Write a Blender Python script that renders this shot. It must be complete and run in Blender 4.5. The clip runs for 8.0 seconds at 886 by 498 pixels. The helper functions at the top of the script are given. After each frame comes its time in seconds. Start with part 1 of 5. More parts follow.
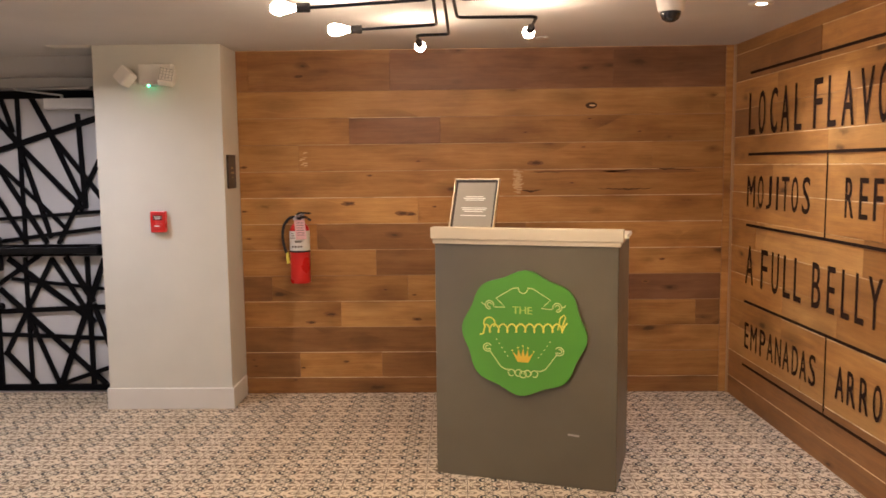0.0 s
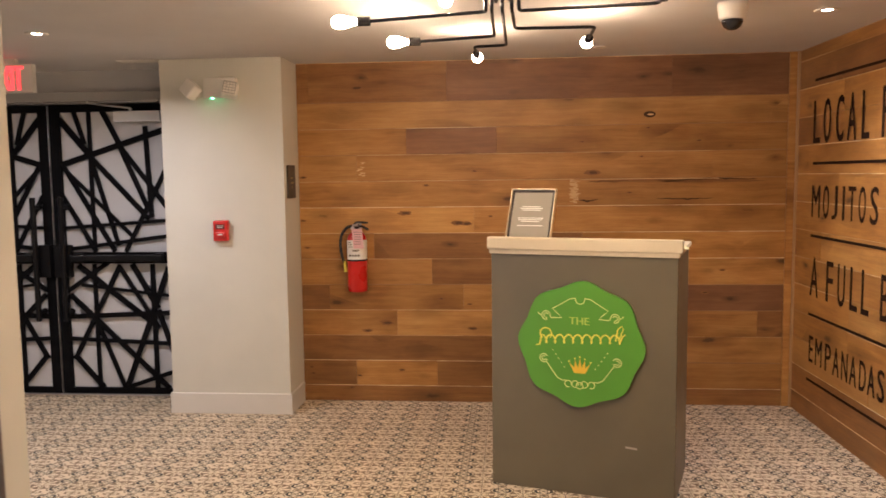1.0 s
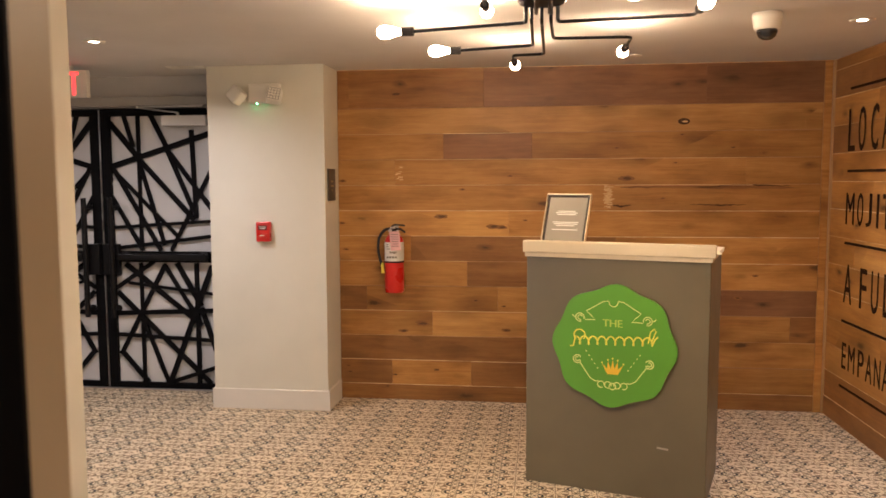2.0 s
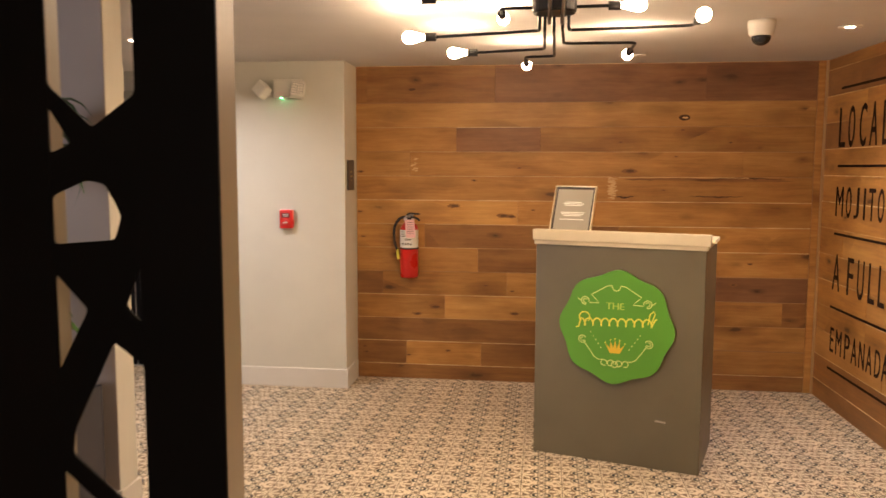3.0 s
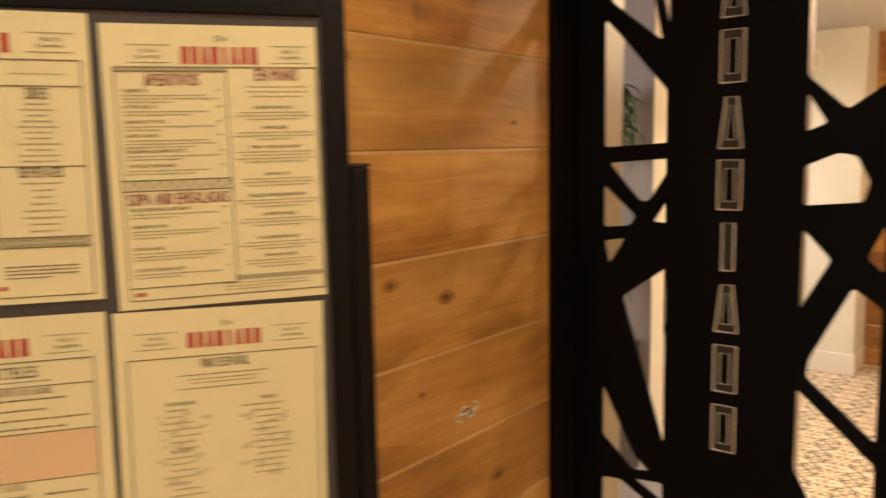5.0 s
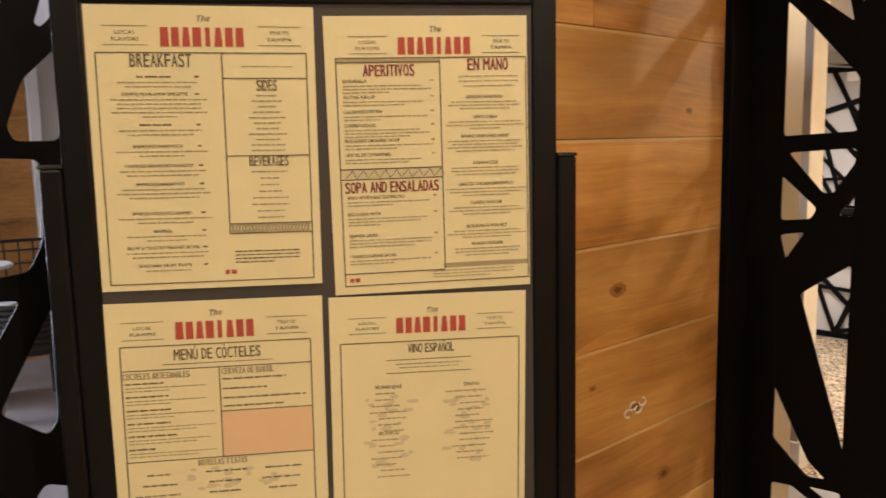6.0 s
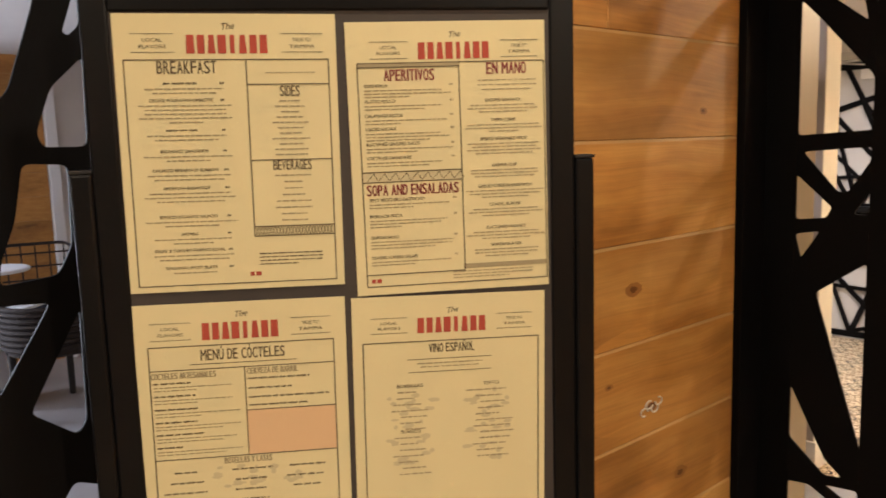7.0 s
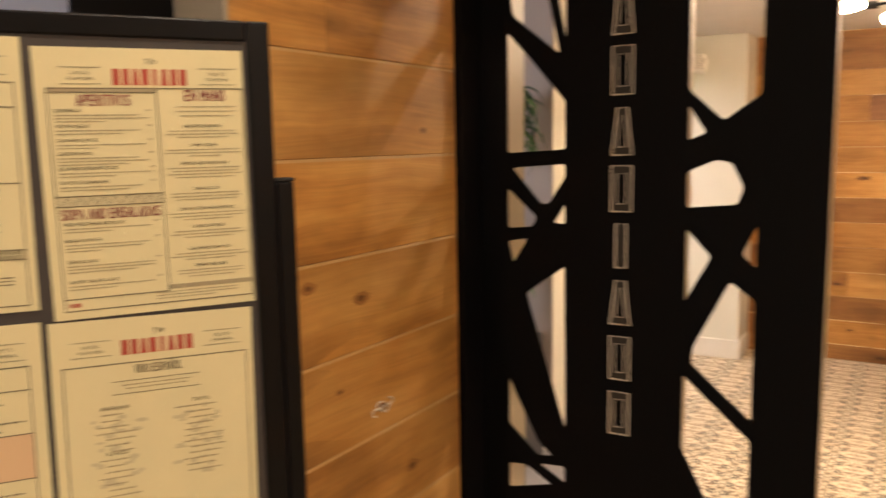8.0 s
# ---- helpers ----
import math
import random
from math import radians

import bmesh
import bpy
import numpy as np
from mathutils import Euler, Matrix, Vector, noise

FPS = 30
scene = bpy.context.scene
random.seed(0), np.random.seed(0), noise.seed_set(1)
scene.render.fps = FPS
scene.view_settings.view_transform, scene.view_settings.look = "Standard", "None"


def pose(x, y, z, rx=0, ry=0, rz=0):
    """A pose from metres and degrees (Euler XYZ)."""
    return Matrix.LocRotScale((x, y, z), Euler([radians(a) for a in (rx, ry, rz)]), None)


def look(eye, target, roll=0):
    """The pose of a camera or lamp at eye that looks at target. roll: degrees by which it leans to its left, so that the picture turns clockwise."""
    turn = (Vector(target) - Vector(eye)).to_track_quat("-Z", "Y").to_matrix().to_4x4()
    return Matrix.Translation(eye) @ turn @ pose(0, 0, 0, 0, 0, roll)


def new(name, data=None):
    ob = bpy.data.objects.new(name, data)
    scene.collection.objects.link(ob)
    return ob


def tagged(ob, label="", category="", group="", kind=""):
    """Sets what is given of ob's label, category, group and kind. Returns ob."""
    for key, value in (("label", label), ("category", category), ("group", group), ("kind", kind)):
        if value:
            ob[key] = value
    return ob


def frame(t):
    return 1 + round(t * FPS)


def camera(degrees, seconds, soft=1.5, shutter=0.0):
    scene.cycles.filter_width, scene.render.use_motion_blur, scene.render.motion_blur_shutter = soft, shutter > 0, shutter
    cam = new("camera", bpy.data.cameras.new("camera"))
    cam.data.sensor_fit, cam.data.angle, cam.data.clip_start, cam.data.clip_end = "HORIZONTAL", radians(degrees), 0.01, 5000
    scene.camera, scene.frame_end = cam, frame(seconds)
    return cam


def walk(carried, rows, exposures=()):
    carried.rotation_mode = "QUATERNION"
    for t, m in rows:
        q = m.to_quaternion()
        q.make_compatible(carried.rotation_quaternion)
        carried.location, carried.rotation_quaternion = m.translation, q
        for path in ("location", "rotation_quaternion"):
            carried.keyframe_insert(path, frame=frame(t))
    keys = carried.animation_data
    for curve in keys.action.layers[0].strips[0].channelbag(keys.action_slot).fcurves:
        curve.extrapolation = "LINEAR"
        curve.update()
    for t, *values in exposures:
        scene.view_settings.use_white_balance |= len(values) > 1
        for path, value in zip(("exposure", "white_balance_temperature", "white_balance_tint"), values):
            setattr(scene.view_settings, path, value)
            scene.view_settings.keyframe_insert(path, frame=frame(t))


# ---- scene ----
import functools

cam = camera(58.5, 8.0, 1.6, 0.5)
# seconds, eye, target, roll
PATH = [
    (0, (0.171, 0.064, 1.545), (0.131, 2.053, 1.336), -0.6),
    (0.5, (0.172, 0.056, 1.547), (0.075, 2.044, 1.349), -0.7),
    (1, (0.157, 0.047, 1.553), (-0.018, 2.031, 1.367), -0.7),
    (1.5, (0.154, 0.02, 1.548), (-0.072, 1.999, 1.374), -0.5),
    (1.7, (0.149, -0.006, 1.548), (-0.095, 1.971, 1.376), -0.5),
    (2.8, (0.094, -0.339, 1.579), (-0.154, 1.635, 1.382), 0.1),
    (3, (0.098, -0.399, 1.579), (-0.157, 1.574, 1.374), 0.2),
    (3.5, (0.107, -0.552, 1.575), (-0.394, 1.371, 1.351), 0.0),
    (3.8, (0.086, -0.603, 1.58), (-0.574, 1.271, 1.344), -0.1),
    (4, (0.059, -0.637, 1.583), (-0.722, 1.188, 1.34), -0.2),
    (4.5, (-0.067, -0.711, 1.577), (-1.088, 0.991, 1.335), -0.7),
    (5, (-0.187, -0.783, 1.58), (-1.428, 0.765, 1.327), -1.1),
    (5.2, (-0.218, -0.8, 1.58), (-1.519, 0.697, 1.32), -1.2),
    (6.3, (-0.244, -0.833, 1.58), (-1.74, 0.467, 1.313), -1.5),
    (6.5, (-0.244, -0.836, 1.579), (-1.749, 0.454, 1.314), -1.7),
    (7, (-0.24, -0.842, 1.582), (-1.724, 0.472, 1.315), -1.7),
    (7.5, (-0.212, -0.834, 1.589), (-1.528, 0.648, 1.319), -1.5),
    (8, (-0.161, -0.84, 1.599), (-1.205, 0.845, 1.331), -1.0),
]
# seconds, stops, kelvin, tint
EXPOSURES = [(0, -0.17, 5800, 19), (1.7, -0.09, 6300, 19), (2.8, -0.08, 6500, 18), (3.5, 0.04, 6750, 18), (4.0, 0.15, 6850, 18), (4.5, 0.44, 7050, 16), (5.2, 0.56, 6900, 15), (6.3, 0.54, 6400, 14), (7.0, 0.54, 6400, 14), (7.5, 0.60, 6400, 14), (8, 0.54, 6500, 16)]
walk(cam, [(t, look(eye, target, roll)) for t, eye, target, roll in PATH], EXPOSURES)

# ---- world, lamps ----
world = bpy.data.worlds.new("world")
scene.world = world
world.use_nodes = True
wn = world.node_tree
sky = wn.nodes.new("ShaderNodeTexSky")
sky.sky_type, sky.sun_disc, sky.sun_elevation, sky.sun_rotation = "NISHITA", False, radians(35), radians(200)
wn.links.new(sky.outputs[0], wn.nodes["Background"].inputs[0])
wn.nodes["Background"].inputs[1].default_value = 0.08

CEIL = 2.31          # ceiling height
BULB = 175.0          # glow of the filament bulbs
DOWN = 15.0          # watts of a ceiling downlight, real or added as fill


def lamp(name, kind, power, colour, m, size=0.1, size_y=None, spread=None):
    data = bpy.data.lights.new(name, kind)
    data.energy, data.color = power, colour
    if kind == "AREA":
        data.shape, data.size = ("RECTANGLE", size) if size_y else ("DISK", size)
        if size_y:
            data.size_y = size_y
        if spread:
            data.spread = radians(spread)
    ob = new(name, data)
    ob.matrix_world = m
    return ob


NEUTRAL, DAY = (1.0, 0.84, 0.61), (0.80, 0.86, 1.0)
# (x, y, power factor, colour, spread): two recessed downlights, then six added unseen fills
DOWNLIGHTS_AND_FILLS = [(-2.30, 4.04, 1.45, (1.0, 0.95, 0.92), 155), (1.645, 4.02, 0.55, (1.0, 0.96, 0.93), 105), (-3.9, 3.9, 1.0, (1.0, 0.93, 0.88), 165), (1.65, 1.5, 0.55, (1.0, 0.90, 0.76), 165), (0.12, 2.3, 1.9, NEUTRAL, 165), (1.2, -0.6, 1.35, NEUTRAL, 165), (-0.35, -1.75, 0.75, NEUTRAL, 165), (-0.45, -0.42, 0.20, NEUTRAL, 165)]
for dx, dy, dp, dc, ds in DOWNLIGHTS_AND_FILLS:
    lamp("downlight_or_fill_lamp", "AREA", DOWN * dp, dc, pose(dx, dy, CEIL - 0.004), 0.07, spread=ds)
# daylight in the dining room's window
lamp("window_daylight", "AREA", 165, DAY, pose(-6.62, -2.3, 1.35, 90, 0, -90), 1.9, 1.8)


# ---- material helpers ----
class Nodes:
    """Short hand for a node tree of one material."""

    def __init__(self, name):
        self.mat = bpy.data.materials.new(name)
        self.mat.use_nodes = True
        self.t = self.mat.node_tree
        self.b = self.t.nodes["Principled BSDF"]

    def put(self, sock, v):
        if hasattr(v, "is_output"):
            self.t.links.new(v, sock)
        elif isinstance(v, (tuple, list)) and len(v) == 3 and sock.type == "RGBA":
            sock.default_value = (*v, 1)
        else:
            sock.default_value = v

    def n(self, kind, *ins, **props):
        nd = self.t.nodes.new(kind)
        for k, v in props.items():
            if k == "operation":
                nd.operation = v
            elif k == "blend_type":
                nd.blend_type = v
            elif k == "feature":
                nd.feature = v
            elif k == "data_type":
                nd.data_type = v
        for i, v in enumerate(ins):
            if v is not None:
                self.put(nd.inputs[i], v)
        return nd

    def m(self, op, a, b=0.0, c=0.0):
        return self.n("ShaderNodeMath", a, b, c, operation=op).outputs[0]

    def noise(self, vec, scale, detail=4.0, rough=0.55):
        nd = self.n("ShaderNodeTexNoise")
        self.put(nd.inputs["Vector"], vec)
        nd.inputs["Scale"].default_value, nd.inputs["Detail"].default_value, nd.inputs["Roughness"].default_value = scale, detail, rough
        return nd.outputs[0]

    def ramp(self, fac, stops):
        nd = self.n("ShaderNodeValToRGB", fac)
        e = nd.color_ramp.elements
        for i, (p, c) in enumerate(stops):
            el = e[i] if i < 2 else e.new(p)
            el.position, el.color = p, (*c, 1) if len(c) == 3 else c
        return nd.outputs[0]

    def mix(self, fac, a, b, how="MIX"):
        nd = self.n("ShaderNodeMix", data_type="RGBA", blend_type=how)
        self.put(nd.inputs[0], fac)
        self.put(nd.inputs[6], a)
        self.put(nd.inputs[7], b)
        return nd.outputs[2]

    def scaled(self, vec, s, off=None):
        nd = self.n("ShaderNodeMapping", vec)
        nd.inputs["Scale"].default_value = s
        if off is not None:
            self.put(nd.inputs["Location"], off)
        return nd.outputs[0]

    def bump(self, height, strength, distance=0.002):
        nd = self.n("ShaderNodeBump")
        nd.inputs["Strength"].default_value, nd.inputs["Distance"].default_value = strength, distance
        self.put(nd.inputs["Height"], height)
        self.put(self.b.inputs["Normal"], nd.outputs[0])

    def out(self, colour=None, rough=None, metal=None, spec=None):
        for key, v in (("Base Color", colour), ("Roughness", rough), ("Metallic", metal), ("Specular IOR Level", spec)):
            if v is not None:
                self.put(self.b.inputs[key], v)
        return self.mat


def coords(N):
    return N.n("ShaderNodeTexCoord").outputs["Object"]


def place(N):
    return N.n("ShaderNodeNewGeometry").outputs["Position"]


def luck(N):
    return N.n("ShaderNodeObjectInfo").outputs["Random"]


def oak(name, dark, mid, light, rough=0.46, blotch=1.0):
    """Wide oak planks: grain along local x, knots, stained and worn patches, each plank of its own tone."""
    N = Nodes(name)
    r = luck(N)
    shift = N.n("ShaderNodeCombineXYZ", N.m("MULTIPLY", r, 37.0), N.m("MULTIPLY", r, 11.0), N.m("MULTIPLY", r, 53.0)).outputs[0]
    v = N.n("ShaderNodeVectorMath", coords(N), shift, operation="ADD").outputs[0]
    warp = N.m("SUBTRACT", N.noise(N.scaled(v, (1.0, 1.0, 2.4)), 2.2, 2), 0.5)
    bent = N.n("ShaderNodeVectorMath", v, N.n("ShaderNodeCombineXYZ", 0.0, 0.0, N.m("MULTIPLY", warp, 0.06)).outputs[0], operation="ADD").outputs[0]
    grain = N.noise(N.scaled(bent, (1.3, 8.0, 30.0)), 1.5, 7, 0.62)
    fine = N.noise(N.scaled(bent, (5.0, 30.0, 300.0)), 1.0, 4, 0.7)
    patch = N.noise(N.scaled(v, (1.6, 1.0, 4.5)), 1.6, 4, 0.6)
    tone = N.m("ADD", N.m("MULTIPLY", grain, 0.42), N.m("ADD", 0.29, N.m("MULTIPLY", N.m("SUBTRACT", patch, 0.5), 0.58 * blotch)))
    col = N.ramp(tone, [(0.28, dark), (0.70, light), (0.47, mid)])
    col = N.mix(N.m("MULTIPLY", N.m("SUBTRACT", fine, 0.42), 0.8), col, tuple(q * 0.5 for q in dark))
    wob = N.m("MULTIPLY", N.m("SUBTRACT", N.noise(N.scaled(v, (14, 14, 30)), 1.6, 3), 0.5), 0.16)

    def knots(sx, sz, share, core, rim, seed):
        vor = N.n("ShaderNodeTexVoronoi", feature="F1")
        N.put(vor.inputs["Vector"], N.scaled(bent, (sx, 1.0, sz), (seed, seed * 1.7, seed * 0.6)))
        vor.inputs["Scale"].default_value = 1.0
        d = N.m("ADD", vor.outputs["Distance"], wob)
        pick = N.m("GREATER_THAN", N.n("ShaderNodeSeparateColor", vor.outputs["Color"]).outputs[0], 1.0 - share)
        hard = N.m("MULTIPLY", pick, N.n("ShaderNodeMapRange", d, core * 0.45, core, 1.0, 0.0).outputs[0])
        soft = N.m("MULTIPLY", pick, N.n("ShaderNodeMapRange", d, core, rim, 1.0, 0.0).outputs[0])
        return hard, soft

    k1, h1 = knots(2.6, 7.0, 0.30 * blotch, 0.15, 0.55, 3.0)
    k2, h2 = knots(6.0, 15.0, 0.07 + 0.2 * (blotch - 1.0), 0.17, 0.45, 9.0)
    k3, h3 = knots(0.9, 4.5, 0.34, 0.10, 0.60, 17.0)
    col = N.mix(N.m("MULTIPLY", N.m("MAXIMUM", h1, N.m("MAXIMUM", h2, N.m("MULTIPLY", h3, 0.8))), 0.55), col, tuple(q * 0.62 for q in dark))
    col = N.mix(N.m("MULTIPLY", N.m("MAXIMUM", k1, k2), 0.80), col, (0.055, 0.022, 0.007))
    # pale worn marks of the saw
    worn = N.n("ShaderNodeMapRange", N.noise(N.scaled(v, (60, 10, 5)), 1.0, 3, 0.7), 0.66, 0.80, 0.0, 0.45).outputs[0]
    worn = N.m("MULTIPLY", worn, N.n("ShaderNodeMapRange", N.noise(v, 2.6, 2), 0.56, 0.70, 0.0, 1.0).outputs[0])
    col = N.mix(worn, col, tuple(min(1, q * 1.5) for q in light))
    # plank to plank
    col = N.mix(1.0, col, N.ramp(r, [(0.0, (0.84, 0.82, 0.80)), (1.0, (1.10, 1.08, 1.03)), (0.5, (0.98, 0.98, 0.98))]), "MULTIPLY")
    N.bump(N.m("ADD", N.m("MULTIPLY", grain, 0.6), N.m("MULTIPLY", fine, 0.4)), 0.35, 0.0015)
    return N.out(col, N.m("ADD", rough - 0.12, N.m("MULTIPLY", grain, 0.28)), spec=0.4)


def paint(name, colour, rough=0.6, fleck=0.05, bump=0.12, scale=1.0, spec=0.4):
    """Painted plaster, board or powder coat: roller texture, faint scuffs and uneven tone."""
    N = Nodes(name)
    v = place(N)
    big = N.noise(v, 1.7 * scale, 4)
    small = N.noise(v, 150.0 * scale, 3)
    lo, hi = tuple(c * (1 - fleck) for c in colour), tuple(min(1.0, c * (1 + fleck)) for c in colour)
    col = N.ramp(big, [(0.3, lo), (0.7, hi)])
    N.bump(small, bump, 0.0008)
    return N.out(col, N.m("ADD", rough - 0.06, N.m("MULTIPLY", N.noise(v, 9.0 * scale, 4), 0.12)), spec=spec)


def glow(name, colour, strength):
    N = Nodes(name)
    N.b.inputs["Emission Color"].default_value = (*colour, 1)
    N.b.inputs["Emission Strength"].default_value = strength
    return N.out(colour, 0.4)


def metal(name, colour, rough=0.35):
    N = Nodes(name)
    v = coords(N)
    return N.out(colour, N.m("ADD", rough - 0.08, N.m("MULTIPLY", N.noise(N.scaled(v, (4, 4, 60)), 3.0, 4), 0.18)), 1.0)


def floor_pattern():
    """Cement tiles of 203 mm: eight-petalled stars at the corners, dark scrolls round the middle."""
    N = Nodes("patterned_tile")
    p = N.n("ShaderNodeSeparateXYZ", place(N))
    T = 0.2032

    def cell(c, off):
        return N.m("ABSOLUTE", N.m("SUBTRACT", N.m("FRACT", N.m("DIVIDE", N.m("SUBTRACT", c, off), T)), 0.5))

    a, b = cell(p.outputs[0], TILE_X), cell(p.outputs[1], TILE_Y)
    hi, lo = N.m("MAXIMUM", a, b), N.m("MINIMUM", a, b)

    def dist(x, y, cx, cy):
        return N.m("SQRT", N.m("ADD", N.m("POWER", N.m("ABSOLUTE", N.m("SUBTRACT", x, cx)), 2.0), N.m("POWER", N.m("ABSOLUTE", N.m("SUBTRACT", y, cy)), 2.0)))

    def inside(d, r, soft=0.012):
        return N.m("SUBTRACT", 1.0, N.n("ShaderNodeMapRange", d, r - soft * 0.6, r + soft * 0.6, 0.0, 1.0).outputs[0])

    def ring(d, r, w):
        off = N.m("ABSOLUTE", N.m("SUBTRACT", d, r))
        return N.n("ShaderNodeMapRange", N.m("SUBTRACT", off, w), -0.006, 0.008, 1.0, 0.0).outputs[0]

    def both(x, y):
        return N.m("MULTIPLY", x, y)

    def most(*xs):
        out = xs[0]
        for x in xs[1:]:
            out = N.m("MAXIMUM", out, x)
        return out

    def oval(cx, cy, rx, ry):
        return dist(N.m("DIVIDE", N.m("SUBTRACT", a, cx), rx), N.m("DIVIDE", N.m("SUBTRACT", b, cy), ry), 0.0, 0.0)

    def crescent(c1, r1, c2, r2):
        return both(inside(dist(a, b, *c1), r1, 0.009), N.m("SUBTRACT", 1.0, inside(dist(a, b, *c2), r2, 0.009)))

    # brown lines: the eight-petalled star left open at each corner, veined petals, almond eyes on the long edges, the rosette
    rr = dist(a, b, 0.5, 0.5)
    ang = N.m("ARCTAN2", N.m("SUBTRACT", 0.5, b), N.m("SUBTRACT", 0.5, a))
    petal = N.m("ABSOLUTE", N.m("COSINE", N.m("MULTIPLY", ang, 4.0)))
    lobe = N.m("MULTIPLY", 0.35, N.m("POWER", petal, 0.75))
    star = both(inside(rr, 0.33), N.n("ShaderNodeMapRange", N.m("SUBTRACT", rr, lobe), -0.040, -0.012, 0.0, 1.0).outputs[0])
    vein = both(both(N.m("GREATER_THAN", petal, 0.978), N.m("GREATER_THAN", rr, 0.12)), inside(rr, 0.19))
    eyes = most(ring(oval(0.5, 0.0, 0.19, 0.075), 1.0, 0.16), inside(oval(0.5, 0.0, 0.09, 0.030), 1.0, 0.2))
    middle = dist(a, b, 0.0, 0.0)
    rosette = most(ring(dist(a, b, 0.060, 0.055), 0.042, 0.014), ring(dist(a, b, 0.060, 0.445), 0.042, 0.014))
    edge = N.m("GREATER_THAN", a, 0.489)
    contour = both(ring(dist(a, b, 0.102, 0.250), 0.176, 0.016), N.m("GREATER_THAN", a, 0.18))
    taupe_lines = most(star, vein, eyes, rosette, edge, contour)
    # dark scrolls: two pairs of crescents to a tile, thick outside, each with a smaller one and two knobs inside it
    big = crescent((0.100, 0.250), 0.130, (0.054, 0.250), 0.104)
    small = ring(dist(a, b, 0.052, 0.250), 0.044, 0.010)
    knob = most(inside(dist(a, b, 0.112, 0.160), 0.036), inside(dist(a, b, 0.112, 0.340), 0.036), inside(middle, 0.030), inside(dist(a, b, 0.0, 0.5), 0.030))
    dark = most(big, small, knob)
    v = place(N)
    wear = N.noise(v, 14.0, 5)
    ground = N.ramp(N.noise(v, 3.0, 4), [(0.3, (0.66, 0.54, 0.375)), (0.7, (0.76, 0.635, 0.46))])
    taupe = N.m("MULTIPLY", taupe_lines, N.m("ADD", 0.70, N.m("MULTIPLY", wear, 0.5)))
    col = N.mix(taupe, ground, (0.185, 0.120, 0.066))
    col = N.mix(N.m("MULTIPLY", dark, N.m("ADD", 0.88, N.m("MULTIPLY", wear, 0.3))), col, (0.013, 0.007, 0.004))
    col = N.mix(1.0, col, N.ramp(luck(N), [(0.0, (0.93, 0.93, 0.93)), (1.0, (1.03, 1.03, 1.02))]), "MULTIPLY")
    N.bump(N.noise(v, 60.0, 4), 0.08, 0.001)
    return N.out(col, N.m("ADD", 0.36, N.m("MULTIPLY", wear, 0.2)), spec=0.25)


TILE, TILE_X, TILE_Y = 0.2032, 0.0, 0.123
OAK = oak("oak_plank", (0.225, 0.094, 0.023), (0.405, 0.188, 0.048), (0.565, 0.298, 0.084))


def raw_edge():
    """Sawn edges painted with caught light, brown to nearly white, each plank its own."""
    N = Nodes("lit_raw_oak_edge")
    col = N.ramp(luck(N), [(0.0, (0.30, 0.15, 0.055)), (1.0, (0.78, 0.58, 0.34)), (0.35, (0.50, 0.29, 0.12)), (0.6, (0.68, 0.46, 0.23))])
    wear = N.noise(N.scaled(coords(N), (3.0, 1.0, 1.0)), 2.0, 4)
    return N.out(N.mix(N.n("ShaderNodeMapRange", wear, 0.46, 0.66, 0.0, 0.7).outputs[0], col, (0.26, 0.125, 0.042)), 0.6)


LIT_RAW_EDGE = raw_edge()
OAK_DARK = oak("smoked_oak_plank", (0.13, 0.052, 0.021), (0.215, 0.094, 0.038), (0.30, 0.145, 0.062))
OAK_BROWN = oak("brown_oak_plank", (0.150, 0.063, 0.018), (0.262, 0.116, 0.034), (0.38, 0.184, 0.058))
OAK_PALE = oak("pale_oak_plank", (0.32, 0.146, 0.040), (0.49, 0.246, 0.069), (0.63, 0.36, 0.114))
HONEY = oak("honey_oak_plank", (0.29, 0.125, 0.031), (0.57, 0.285, 0.073), (0.74, 0.43, 0.136), blotch=1.5)
HONEY_EDGE = paint("honey_oak_edge", (0.56, 0.35, 0.14), 0.6)
GAP = paint("shadow_gap", (0.05, 0.028, 0.014), 0.9)
CREAM = paint("cream_wall_paint", (0.625, 0.60, 0.515), 0.62)
GREY_WALL = paint("grey_wall_paint", (0.54, 0.515, 0.49), 0.62)
TRIM = paint("cream_trim_paint", (0.67, 0.635, 0.575), 0.42)
CEILING = paint("ceiling_paint", (0.64, 0.615, 0.59), 0.8)
BLACK = paint("black_powder_coat", (0.0036, 0.0034, 0.004), 0.64, 0.15, 0.15, spec=0.09)
BLACK_SATIN = paint("black_satin_frame", (0.006, 0.0056, 0.0062), 0.38, 0.15, 0.1, spec=0.2)
DULL_BLACK = paint("dull_black", (0.02, 0.018, 0.018), 0.7, 0.1)
GOLD_EDGE = paint("tan_edge_paint", (0.36, 0.295, 0.205), 0.38)
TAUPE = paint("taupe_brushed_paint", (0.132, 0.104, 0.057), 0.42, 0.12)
LEDGE = paint("pale_wood_ledge", (0.62, 0.51, 0.33), 0.5, 0.07)
GREEN = paint("green_badge_paint", (0.095, 0.285, 0.022), 0.42, 0.07)
YELLOW = paint("yellow_line_paint", (0.82, 0.70, 0.09), 0.5)
PALE_YELLOW = paint("pale_line_paint", (0.66, 0.68, 0.22), 0.5)
BROWN_INK = paint("dark_brown_lettering", (0.026, 0.012, 0.007), 0.8, spec=0.12)
PAPER = paint("cream_menu_paper", (0.74, 0.665, 0.40), 0.75, 0.03, 0.05)
PAPER_INK = paint("black_print", (0.13, 0.10, 0.06), 0.8)
FAINT_INK = paint("grey_print", (0.38, 0.32, 0.195), 0.8)
